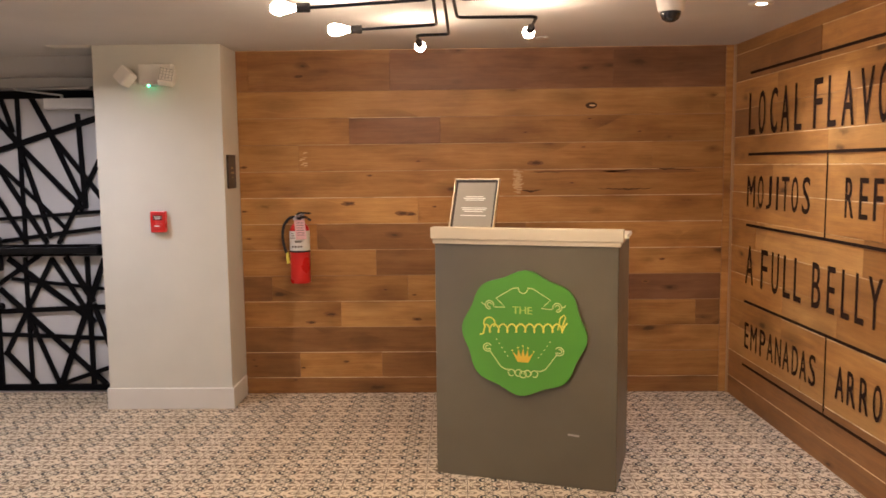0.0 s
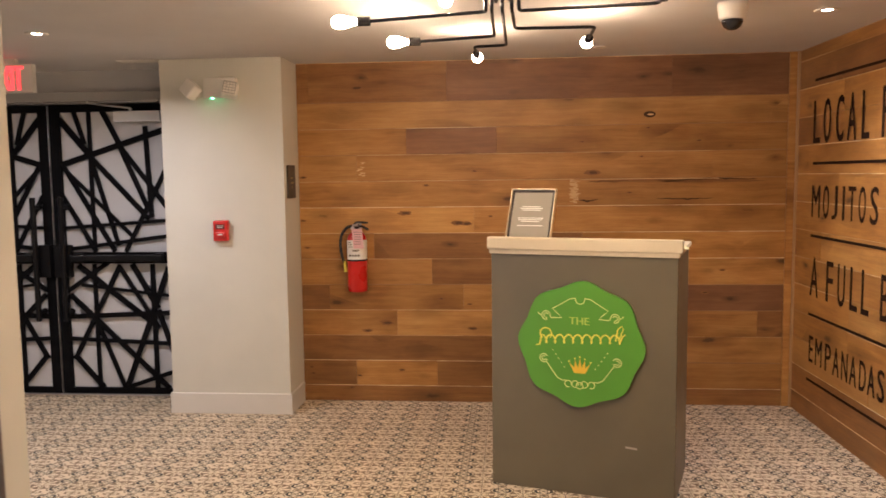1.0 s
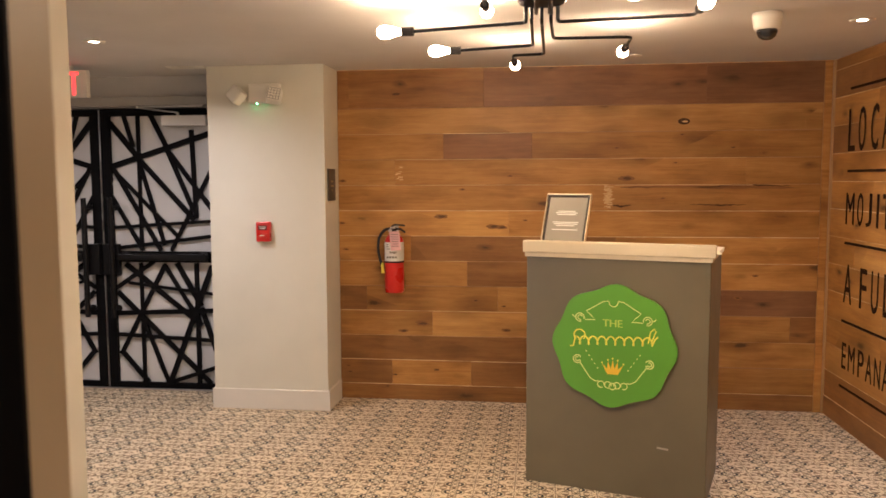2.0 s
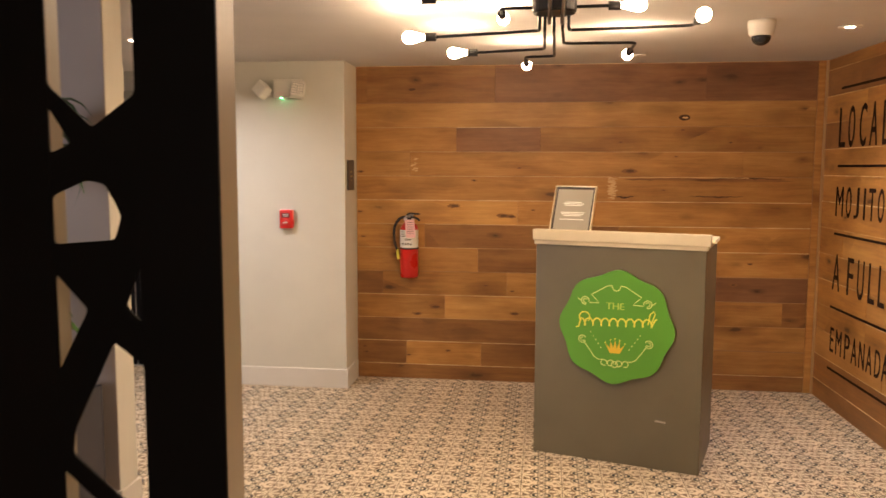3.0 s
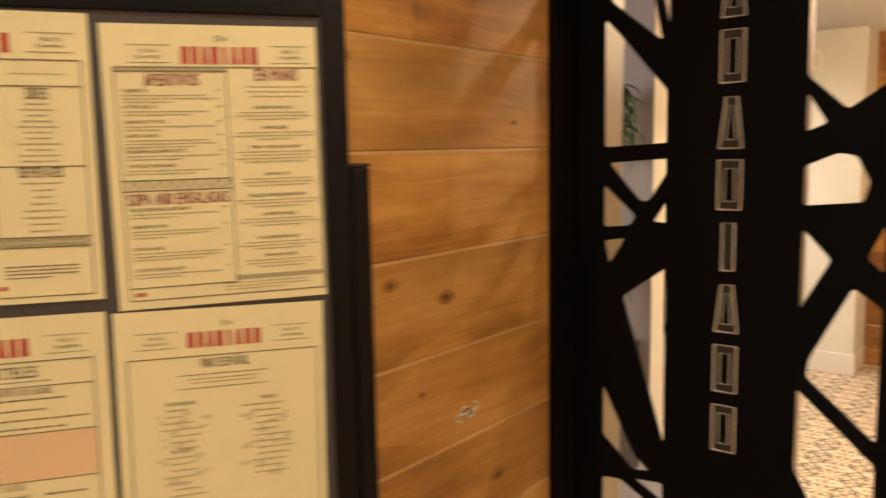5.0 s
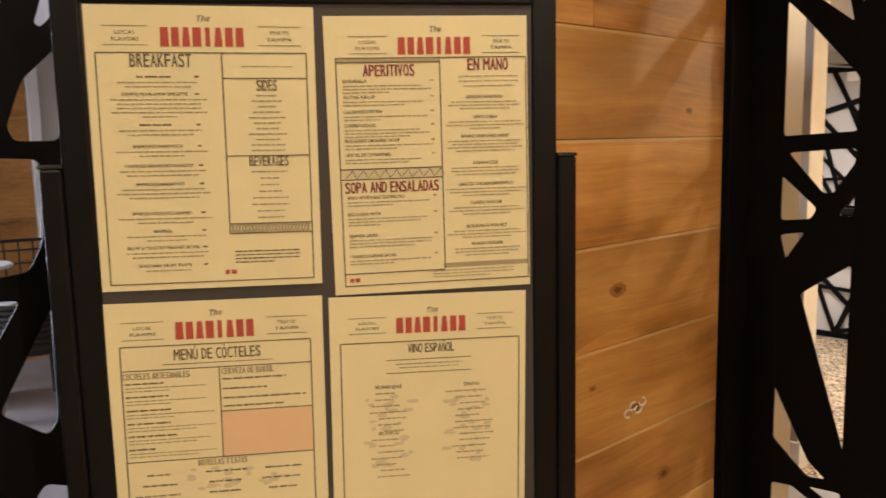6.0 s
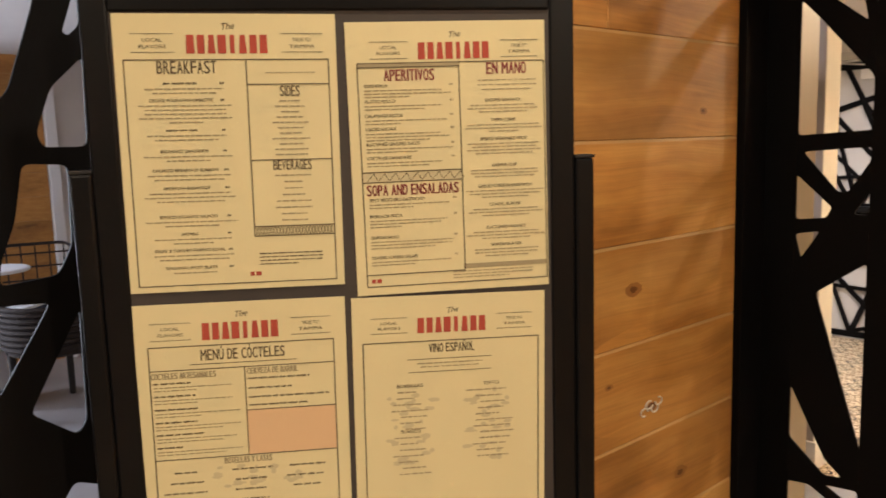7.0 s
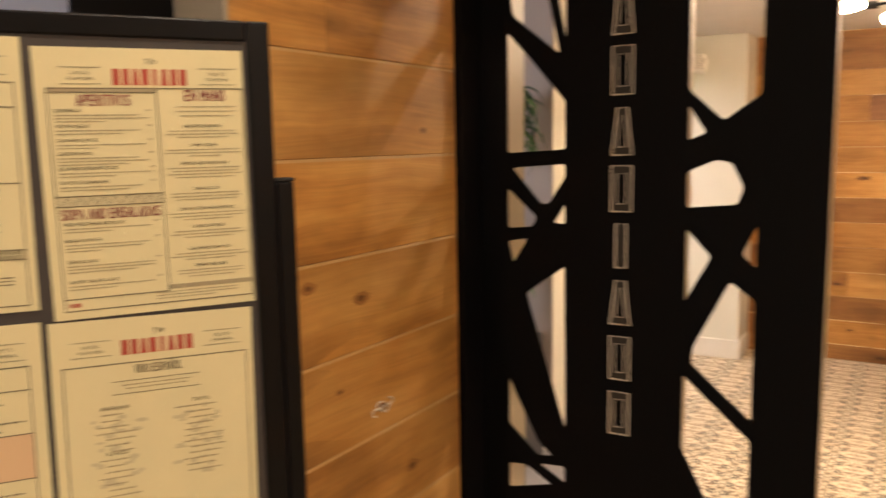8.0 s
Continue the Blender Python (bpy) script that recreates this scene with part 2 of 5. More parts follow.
RED_INK = paint("brick_red_print", (0.44, 0.075, 0.05), 0.8)
PLUM_INK = paint("plum_print", (0.24, 0.05, 0.05), 0.8)
PEACH = paint("peach_print", (0.72, 0.50, 0.30), 0.8)
SMUDGE = paint("smudged_print", (0.60, 0.535, 0.335), 0.85)
BOARD = paint("charcoal_board", (0.055, 0.047, 0.045), 0.6, 0.1)
FROST = paint("frosted_white_glass", (0.56, 0.55, 0.55), 0.35, 0.03, 0.05)
WHITE = paint("white_plastic", (0.74, 0.70, 0.62), 0.45)
STEEL = metal("brushed_steel", (0.62, 0.60, 0.57), 0.36)
SILVER = paint("silver_grey_card", (0.27, 0.24, 0.185), 0.42, 0.12, 0.02, spec=0.3)
FRAME_METAL = metal("champagne_frame", (0.80, 0.66, 0.43), 0.36)
ALU = paint("grey_closer_casing", (0.78, 0.78, 0.79), 0.4, 0.03)
RED = paint("red_enamel", (0.56, 0.018, 0.012), 0.28, 0.05, 0.03, spec=0.5)
LABEL = paint("label_paper", (0.74, 0.70, 0.62), 0.6)
PINK = paint("pink_tag", (0.72, 0.42, 0.40), 0.7)
SIGN_BROWN = paint("dark_bronze_sign", (0.055, 0.042, 0.034), 0.4)
DOME = paint("smoked_dome", (0.018, 0.018, 0.02), 0.08, 0.02, 0.0, spec=0.6)
BULB_GLOW = glow("lit_filament_bulb", (1.0, 0.745, 0.46), BULB)
LAMP_GLOW = glow("lit_downlight", (1.0, 0.93, 0.84), 14.0)
EXIT_GLOW = glow("lit_red_letters", (1.0, 0.05, 0.045), 2.6)
GREEN_LED = glow("green_indicator", (0.06, 1.0, 0.38), 55.0)
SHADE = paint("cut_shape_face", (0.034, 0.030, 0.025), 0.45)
OUTLINE = paint("shape_edge", (0.72, 0.66, 0.57), 0.4)
LEAF = paint("plant_leaf", (0.040, 0.105, 0.020), 0.4, 0.25, 0.05)
CANE = paint("plant_cane", (0.26, 0.19, 0.11), 0.8, 0.2)
PLANTER = paint("dark_grey_planter", (0.050, 0.048, 0.058), 0.55, 0.1)
SOIL = paint("soil", (0.05, 0.032, 0.02), 0.95, 0.3, 0.6)
GREY_TILE = paint("grey_floor_tile", (0.30, 0.29, 0.30), 0.35, 0.12)
NAVY = paint("navy_upholstery", (0.02, 0.032, 0.075), 0.6, 0.1)
RATTAN = paint("dark_woven_cane", (0.026, 0.020, 0.018), 0.75, 0.2, 0.4, spec=0.15)
WOOD_LEG = paint("greyed_wood_leg", (0.20, 0.165, 0.13), 0.55, 0.15)
CLOTH = paint("white_cushion", (0.68, 0.70, 0.74), 0.8, 0.03)
PALE_EDGE = paint("pale_metal_edge", (0.42, 0.36, 0.28), 0.4, 0.06)
TILED = floor_pattern()


# ---- mesh helpers ----
def part(name, bm, material, parent=None, label="", smooth=False):
    me = bpy.data.meshes.new(name)
    bmesh.ops.recalc_face_normals(bm, faces=bm.faces)
    bm.to_mesh(me)
    bm.free()
    me.materials.append(material)
    if smooth:
        for f in me.polygons:
            f.use_smooth = True
    ob = new(name, me)
    if parent is not None:
        ob.parent = parent
    return tagged(ob, label) if label else ob


def thing(name, m, label, category, group="", kind=""):
    ob = new(name)
    ob.empty_display_size = 0.1
    ob.matrix_world = m
    return tagged(ob, label, category, group, kind)


def box(x0, x1, y0, y1, z0, z1, bevel=0.0, bm=None):
    bm = bm or bmesh.new()
    made = bmesh.ops.create_cube(bm, size=1, matrix=Matrix.LocRotScale(((x0 + x1) / 2, (y0 + y1) / 2, (z0 + z1) / 2), None, (abs(x1 - x0), abs(y1 - y0), abs(z1 - z0))))
    if bevel:
        edges = list({e for v in made["verts"] for e in v.link_edges})
        bmesh.ops.bevel(bm, geom=edges, offset=bevel, segments=2, affect="EDGES", profile=0.5)
    return bm


def rod(a, b, r, r2=None, seg=12, bm=None):
    bm = bm or bmesh.new()
    a, b = Vector(a), Vector(b)
    q = (b - a).to_track_quat("Z", "Y").to_matrix().to_4x4()
    bmesh.ops.create_cone(bm, cap_ends=True, segments=seg, radius1=r, radius2=r if r2 is None else r2, depth=(b - a).length, matrix=Matrix.Translation((a + b) / 2) @ q)
    return bm


def lathe(profile, seg=24, m=None):
    """A turned shape from (radius, height) pairs round z."""
    bm = bmesh.new()
    rings = []
    for r, z in profile:
        if r < 1e-5:
            rings.append([bm.verts.new((0, 0, z))])
        else:
            rings.append([bm.verts.new((r * math.cos(2 * math.pi * k / seg), r * math.sin(2 * math.pi * k / seg), z)) for k in range(seg)])
    for lo, hi in zip(rings, rings[1:]):
        for k in range(seg):
            pts = [lo[k % len(lo)], lo[(k + 1) % len(lo)], hi[(k + 1) % len(hi)], hi[k % len(hi)]]
            uniq = [p for i, p in enumerate(pts) if p not in pts[:i]]
            if len(uniq) > 2:
                bm.faces.new(uniq)
    for end in (rings[0], rings[-1]):
        if len(end) > 2:
            bm.faces.new(end)
    if m is not None:
        bmesh.ops.transform(bm, matrix=m, verts=bm.verts)
    return bm


def pipe(points, r, bend=0.0, seg=8, closed=False):
    """A round tube along points; corners are rounded by the radius bend."""
    pts = [Vector(p) for p in points]
    path = [pts[0]]
    for i in range(1, len(pts) - 1):
        p, a, b = pts[i], pts[i - 1], pts[i + 1]
        d = min(bend, (a - p).length * 0.45, (b - p).length * 0.45)
        if d < 1e-4:
            path.append(p)
            continue
        s, e = p + (a - p).normalized() * d, p + (b - p).normalized() * d
        path += [s.lerp(p, k / 4).lerp(p.lerp(e, k / 4), k / 4) for k in range(5)]
    path.append(pts[-1])
    bm = bmesh.new()
    rings, up = [], None
    for i, p in enumerate(path):
        t = (path[min(i + 1, len(path) - 1)] - path[max(i - 1, 0)]).normalized()
        if up is None:
            up = t.orthogonal().normalized()
        up = (up - t * up.dot(t)).normalized()
        side = t.cross(up)
        rings.append([bm.verts.new(p + r * (up * math.cos(2 * math.pi * k / seg) + side * math.sin(2 * math.pi * k / seg))) for k in range(seg)])
    for lo, hi in zip(rings, rings[1:]):
        for k in range(seg):
            bm.faces.new((lo[k], lo[(k + 1) % seg], hi[(k + 1) % seg], hi[k]))
    bm.faces.new(rings[0])
    bm.faces.new(rings[-1])
    return bm


def slat(x0, z0, x1, z1, w, front, depth):
    """A flat bar from (x0, z0) to (x1, z1), w wide, its face at y = front."""
    bm = bmesh.new()
    d = Vector((x1 - x0, 0, z1 - z0)).normalized()
    s = Vector((-d.z, 0, d.x)) * w / 2
    a, b = Vector((x0, front, z0)), Vector((x1, front, z1))
    f = [bm.verts.new(p) for p in (a - s, b - s, b + s, a + s)]
    k = [bm.verts.new(p + Vector((0, depth, 0))) for p in (a - s, b - s, b + s, a + s)]
    bm.faces.new(f)
    bm.faces.new(k[::-1])
    for i in range(4):
        bm.faces.new((f[i], f[(i + 1) % 4], k[(i + 1) % 4], k[i]))
    return bm


def plate(points, front, depth):
    """A flat plate with the outline points (x, z), its face at y = front."""
    bm = bmesh.new()
    f = [bm.verts.new((x, front, z)) for x, z in points]
    k = [bm.verts.new((x, front + depth, z)) for x, z in points]
    bm.faces.new(f)
    bm.faces.new(k[::-1])
    for i in range(len(f)):
        j = (i + 1) % len(f)
        bm.faces.new((f[i], f[j], k[j], k[i]))
    return bm


@functools.lru_cache(maxsize=None)
def glyphs(text, slant):
    """The flat outline of words in the built-in font: points and faces."""
    cu = bpy.data.curves.new("words", "FONT")
    cu.body, cu.size, cu.extrude, cu.resolution_u = text, 1.0, 0.0, 3
    cu.fill_mode, cu.shear = "FRONT", slant
    ob = bpy.data.objects.new("words", cu)
    me = ob.to_mesh()
    out = [v.co.x for v in me.vertices], [v.co.y for v in me.vertices], [tuple(f.vertices) for f in me.polygons]
    ob.to_mesh_clear()
    bpy.data.objects.remove(ob)
    bpy.data.curves.remove(cu)
    return out


def lettering(text, x, z, height, width=None, front=0.0, depth=0.0008, align=0.0, into=None, turn=0.0, slant=0.0, heavy=0.0):
    """Words in the built-in font, stretched to a height and width, standing in the xz plane and facing -y.
    align: 0 sets x as the left end, 0.5 as the middle; heavy thickens the upright strokes by that many metres."""
    xs, ys, faces = glyphs(text, slant)
    bm = into or bmesh.new()
    low = min(ys) if text == "J" else 0.0
    k = height / (0.7 - low)
    sx = width / (max(xs) - min(xs)) if width else k * 0.62
    wide = (max(xs) - min(xs)) * sx
    spin = Matrix.Rotation(radians(-turn), 4, "Y")
    for i, shift in enumerate((-heavy / 2, 0.0, heavy / 2) if heavy else (0.0,)):
        made = []
        for gx, gy in zip(xs, ys):
            p = spin @ Vector(((gx - min(xs)) * sx - align * wide + shift, 0, (gy - low) * k))
            made.append(bm.verts.new((x + p.x, front - 0.00004 * i, z + p.z)))
        for f in faces:
            try:
                bm.faces.new([made[q] for q in f])
            except ValueError:
                pass
    return bm


def strokes(lines, w, front, into=None):
    """Flat printed bars in the xz plane at y = front: (x0, z0, x1, z1)."""
    bm = into or bmesh.new()
    for x0, z0, x1, z1 in lines:
        d = Vector((x1 - x0, 0, z1 - z0))
        if d.length < 1e-6:
            continue
        d.normalize()
        s = Vector((-d.z, 0, d.x)) * w / 2
        a, b = Vector((x0, front, z0)), Vector((x1, front, z1))
        bm.faces.new([bm.verts.new(p) for p in (a - s, b - s, b + s, a + s)])
    return bm


# ---- structure ----
def structure(name, bm, material, label="", category=""):
    return tagged(part(name, bm, material), label, category, kind="structure")


BACK_Y, RIGHT_X, DOOR_Y, COL_Y, COL_R, COL_L = 5.355, 1.985, 5.43, 5.02, -1.295, -2.095
floor = structure("floor", box(-7.2, 2.6, -3.6, 5.7, -0.12, -0.0055), paint("cement_grout", (0.20, 0.165, 0.13), 0.9), "black and beige patterned cement tile floor", "floor")
structure("ceiling", box(-7.2, 2.6, -3.6, 5.7, CEIL, CEIL + 0.12), CEILING, "smooth off-white painted ceiling", "ceiling")
wall_back = structure("wall_back", box(COL_R, 2.35, BACK_Y + 0.016, 5.7, 0, CEIL), GAP, "wall clad in mixed-tone oak planks", "wall")
RIGHT = Matrix.Translation((RIGHT_X, BACK_Y, 0)) @ Matrix.Rotation(radians(-88.0), 4, "Z")  # local x runs along the wall towards the entrance, y into it
wall_right = structure("wall_right", box(-0.1, 8.9, 0.016, 0.2, 0, CEIL), GAP, "oak plank wall with large dark brown lettering", "wall")
wall_right.matrix_world = RIGHT
structure("column", box(COL_L, COL_R, COL_Y, 5.7, 0, CEIL, 0.004), CREAM, "square cream painted column between doors and plank wall", "column")
structure("baseboard", box(COL_L - 0.013, COL_R + 0.013, COL_Y - 0.013, 5.33, 0.0, 0.137, 0.004), TRIM, "tall cream painted baseboard round the column", "baseboard")

# the wall with the double doors
structure("wall_doors", box(-6.3, COL_L, DOOR_Y + 0.02, DOOR_Y + 0.2, 2.085, CEIL), GREY_WALL, "grey-beige wall above the double doors", "wall")
structure("wall_doors_side", box(-6.3, -4.06, DOOR_Y + 0.02, DOOR_Y + 0.2, 0, 2.085), GREY_WALL, "grey-beige wall beside the double doors", "wall")
structure("trim_door_head", box(-4.1, COL_L - 0.002, DOOR_Y - 0.03, DOOR_Y + 0.02, 2.095, 2.16, 0.004), paint("grey_trim", (0.40, 0.385, 0.36), 0.5), "grey painted door head trim", "trim")
structure("door_threshold", box(-4.06, COL_L - 0.004, DOOR_Y - 0.02, DOOR_Y + 0.1, -0.004, 0.006, 0.002), STEEL, "metal threshold under the double doors", "threshold")
structure("wall_beyond_doors", box(-4.3, COL_L + 0.1, DOOR_Y + 0.25, DOOR_Y + 0.3, 0, CEIL), GREY_WALL, "plain wall closing the doorway behind the doors", "wall")

# the wall stub with the planter in front of it
STUB_Y0, STUB_Y1, STUB_X = 2.80, 2.95, -1.765
structure("wall_stub", box(-7.2, STUB_X, STUB_Y0, STUB_Y1, 0, CEIL, 0.003), CREAM, "cream painted wall end in warm light", "wall")
# a thin brown-grey sheet covers the front of the cream wall end
structure("wall_stub_front", box(-7.2, STUB_X - 0.004, STUB_Y0 - 0.003, STUB_Y0 - 0.0005, 0, CEIL), paint("brown_grey_face", (0.36, 0.295, 0.25), 0.6, 0.06), "brown-grey face of the cream wall end", "wall")
structure("baseboard_stub", box(-7.2, STUB_X + 0.013, STUB_Y0 - 0.013, STUB_Y1 + 0.013, 0, 0.137, 0.004), TRIM, "cream painted baseboard on the wall end", "baseboard")

# the narrow plank wall between the two black screens
PANEL_X, PANEL_A, PANEL_B = -0.925, -0.115, 0.443
wall_panel = structure("wall_panel", box(-1.075, PANEL_X - 0.012, PANEL_A + 0.004, PANEL_B, 0, CEIL), GAP, "narrow wall clad in honey oak planks", "wall")
structure("trim_panel_end", box(-1.078, PANEL_X + 0.002, PANEL_A - 0.004, PANEL_A + 0.004, 0, CEIL), PALE_EDGE, "pale edge strip closing the plank wall", "trim")
structure("wall_panel_back", box(-1.10, -1.0755, PANEL_A + 0.004, PANEL_B + 0.1, 0, CEIL), CREAM, "cream painted back of the plank wall", "wall")

# walls that close the place
structure("wall_front", box(-1.2, 2.6, -3.75, -3.55, 0, CEIL), CREAM, "plain cream wall behind the entrance", "wall")
structure("wall_dining_side", box(-7.2, -1.2, -3.75, -3.55, 0, CEIL), CREAM, "plain cream side wall of the dining room", "wall")
structure("wall_dining_far", box(-6.98, -6.745, -1.3, 0.93, 0, CEIL), GAP, "far dining room wall clad in oak planks", "wall")
structure("wall_window_sill", box(-6.98, -6.745, -3.6, -1.3, 0, 0.4), CREAM, "low cream wall under the dining room window", "wall")
structure("wall_dining_grey", box(-6.98, -6.72, 1.008, 2.8, 0, CEIL), GREY_WALL, "grey painted dining room wall", "wall")
structure("trim_dining", box(-6.98, -6.68, 0.93, 1.008, 0, CEIL, 0.004), paint("white_trim_paint", (0.72, 0.73, 0.75), 0.5), "white upright trim at the end of the plank wall", "trim")
structure("wall_corridor_end", box(-6.3, -6.15, 2.9, 5.6, 0, CEIL), GREY_WALL, "plain grey wall at the corridor's end", "wall")


def floor_edge(x0, x1, y0, y1, name, label):
    return structure(name, box(x0, x1, y0, y1, -0.02, 0.0012), GREY_TILE, label, "floor")


floor_edge(-6.75, -1.10, -3.55, 2.78, "floor_dining", "smooth grey stone floor of the dining room")

# vertical corner boards where the two plank walls meet
structure("trim_corner_board", box(1.925, 1.972, BACK_Y - 0.006, BACK_Y + 0.02, 0.0, CEIL, 0.002), OAK, "upright oak corner board", "trim")
structure("trim_corner_strip", box(1.972, 1.99, BACK_Y - 0.022, BACK_Y + 0.02, 0.0, CEIL, 0.002), paint("oak_corner_strip", (0.40, 0.235, 0.105), 0.5), "narrow oak corner strip", "trim")


# ---- double doors ----
def door_leaf(name, m, handed, label):
    """A black framed leaf with a frosted panel and crossing bars; local x from the meeting stile outwards, y inwards."""
    leaf = thing(name, m, label, "door", "double doors", "structure")
    W, H = 0.90, 2.075
    part("panel", box(0.03 * handed, (W - 0.03) * handed, 0.016, 0.024, 0.03, H - 0.03), FROST, leaf, "frosted white glass panel")
    for nm, b in (("stile", (0.004, 0.075, 0.008, H)), ("stile", (W - 0.06, W, 0.008, H)), ("rail", (0.075, W - 0.06, H - 0.05, H)), ("rail", (0.075, W - 0.06, 0.008, 0.05)), ("rail", (0.075, W - 0.06, 0.955, 1.035))):
        part(nm, box(handed * b[0], handed * b[1], -0.012, 0.03, b[2], b[3], 0.002), BLACK, leaf)
    upper_bars = (
        (0.07, 1.98, 0.27, 1.74, 0.026), (0.18, 2.03, 0.25, 1.80, 0.018), (0.29, 2.03, 0.29, 1.04, 0.016), (0.39, 2.03, 0.52, 1.77, 0.022), (0.50, 1.80, 0.70, 1.33, 0.020),
        (0.08, 1.66, 0.86, 1.90, 0.026), (0.08, 1.66, 0.44, 1.04, 0.020), (0.10, 1.62, 0.58, 1.14, 0.016), (0.30, 1.70, 0.70, 1.27, 0.022), (0.29, 1.70, 0.47, 1.08, 0.018),
        (0.52, 1.77, 0.88, 1.29, 0.020), (0.70, 1.92, 0.72, 1.28, 0.020), (0.86, 1.66, 0.52, 1.04, 0.018), (0.07, 1.21, 0.86, 1.26, 0.016), (0.12, 1.06, 0.85, 1.15, 0.018), (0.07, 1.44, 0.30, 1.04, 0.018))
    lower_bars = (
        (0.08, 0.76, 0.38, 0.96, 0.020), (0.16, 0.94, 0.74, 0.49, 0.024), (0.47, 0.94, 0.10, 0.26, 0.020), (0.46, 0.94, 0.74, 0.49, 0.018), (0.56, 0.95, 0.74, 0.63, 0.024), (0.71, 0.95, 0.71, 0.05, 0.020),
        (0.83, 0.93, 0.48, 0.05, 0.024), (0.07, 0.57, 0.86, 0.60, 0.022), (0.07, 0.41, 0.86, 0.375, 0.018), (0.18, 0.80, 0.86, 0.72, 0.014), (0.28, 0.95, 0.28, 0.05, 0.016), (0.09, 0.73, 0.80, 0.05, 0.022),
        (0.28, 0.54, 0.47, 0.05, 0.018), (0.10, 0.29, 0.31, 0.05, 0.022), (0.74, 0.62, 0.86, 0.26, 0.022), (0.50, 0.06, 0.86, 0.18, 0.020), (0.84, 0.94, 0.86, 0.74, 0.014))
    for i, (x0, z0, x1, z1, w) in enumerate(upper_bars + lower_bars):
        part("bar", slat(handed * x0, z0, handed * x1, z1, w * 1.5, -0.006 - 0.00025 * i, 0.02), BLACK, leaf)
    part("push_bar", box(handed * 0.137, handed * 0.82, -0.075, -0.03, 0.975, 1.02, 0.006), BLACK_SATIN, leaf, "black panic bar")
    for x in (0.18, 0.78):
        part("push_bar_bracket", box(handed * (x - 0.03), handed * (x + 0.03), -0.06, -0.012, 0.965, 1.03, 0.004), BLACK_SATIN, leaf)
    pull = part("pull_handle", rod((handed * 0.10, -0.085, 0.55), (handed * 0.10, -0.085, 1.43), 0.019), BLACK_SATIN, leaf, "long black pull handle")
    for z in (1.36, 0.61):
        part("standoff", rod((handed * 0.10, -0.085, z), (handed * 0.10, -0.008, z), 0.012), BLACK_SATIN, pull)
        part("rose", rod((handed * 0.10, -0.014, z), (handed * 0.10, -0.007, z), 0.024), BLACK_SATIN, pull)
    part("lock_case", box(handed * 0.012, handed * 0.135, -0.055, -0.0125, 0.86, 1.09, 0.004), BLACK_SATIN, leaf, "black lock case")
    return leaf


door_1 = door_leaf("door_1", pose(-3.10, DOOR_Y, 0), 1, "closed black door with crossing bars over frosted white glass")
door_leaf("door_2", pose(-3.106, DOOR_Y, 0), -1, "closed black door leaf of the pair, crossing bars over frosted glass")
part("astragal", box(-0.004, 0.0, -0.016, 0.03, 0.008, 2.075), STEEL, door_1, "thin steel meeting strip")
closer = thing("door_closer", pose(-2.43, DOOR_Y - 0.012, 1.950), "grey hydraulic door closer with folded arm", "door closer")
part("casing", box(-0.168, 0.168, -0.052, 0.0, 0.0, 0.071, 0.006), ALU, closer)
part("spindle", rod((-0.048, -0.03, 0.068), (-0.048, -0.03, 0.092), 0.010), STEEL, closer)
part("arm", slat(-0.042, 0.090, -0.36, 0.131, 0.011, -0.046, 0.010), STEEL, closer, "steel closer arm")
part("arm", slat(-0.36, 0.136, 0.075, 0.136, 0.009, -0.034, 0.010), STEEL, closer, "steel closer arm")
part("elbow", rod((-0.355, -0.04, 0.126), (-0.355, -0.04, 0.143), 0.010), STEEL, closer)
part("arm_shoe", box(0.045, 0.15, -0.045, -0.019, 0.128, 0.146, 0.003), STEEL, closer)

# ---- planks ----
PLANKS = {}


def plank(parent, m, w, h, d, mat):
    """One chamfered plank, w long and h high, its face at local y = -d."""
    key = (round(w, 3), round(h, 3), round(d, 4), mat.name)
    if key not in PLANKS:
        me = bpy.data.meshes.new("plank")
        x, z, c, up = w / 2 - 0.0003, h / 2 - 0.0002, 0.0012, 0.0045
        turn = ((-1, -1), (1, -1), (1, 1), (-1, 1))
        # a broad pale chamfer along the top carries the painted highlight, small ones elsewhere
        vs = [(s * x, 0, t * z) for s, t in turn] + [(s * x, -d + c, t * z) for s, t in turn] + [(s * (x - c), -d, t * z - (up if t > 0 else -c)) for s, t in turn]
        fs = [(8, 9, 10, 11)] + [(k, (k + 1) % 4, 4 + (k + 1) % 4, 4 + k) for k in range(4)] + [(4 + k, 4 + (k + 1) % 4, 8 + (k + 1) % 4, 8 + k) for k in range(4)]
        me.from_pydata(vs, [], fs)
        me.materials.append(mat)
        me.materials.append(HONEY_EDGE if mat is HONEY else LIT_RAW_EDGE)
        me.polygons[7].material_index = 1
        PLANKS[key] = me
    ob = new("plank", PLANKS[key])
    ob.parent = parent
    ob.matrix_local = m
    return ob


def plank_rows(wall, m, u0, u1, edges, joints, tones, seed, proud=(0.0, 0.001, 0.002, 0.0035)):
    """Rows of planks between the heights in edges; joints[row] lists the butt joints along u."""
    rnd = random.Random(seed)
    for i, (z0, z1) in enumerate(zip(edges, edges[1:])):
        cuts = [u0, *joints.get(i, ()), u1]
        for j, (a, b) in enumerate(zip(cuts, cuts[1:])):
            mat = tones.get((i, j)) or rnd.choice((OAK, OAK, OAK, OAK, OAK_PALE))
            d = 0.014 + rnd.choice(proud)
            plank(wall, m @ Matrix.Translation(((a + b) / 2, 0, (z0 + z1) / 2)), b - a, z1 - z0, d, mat)


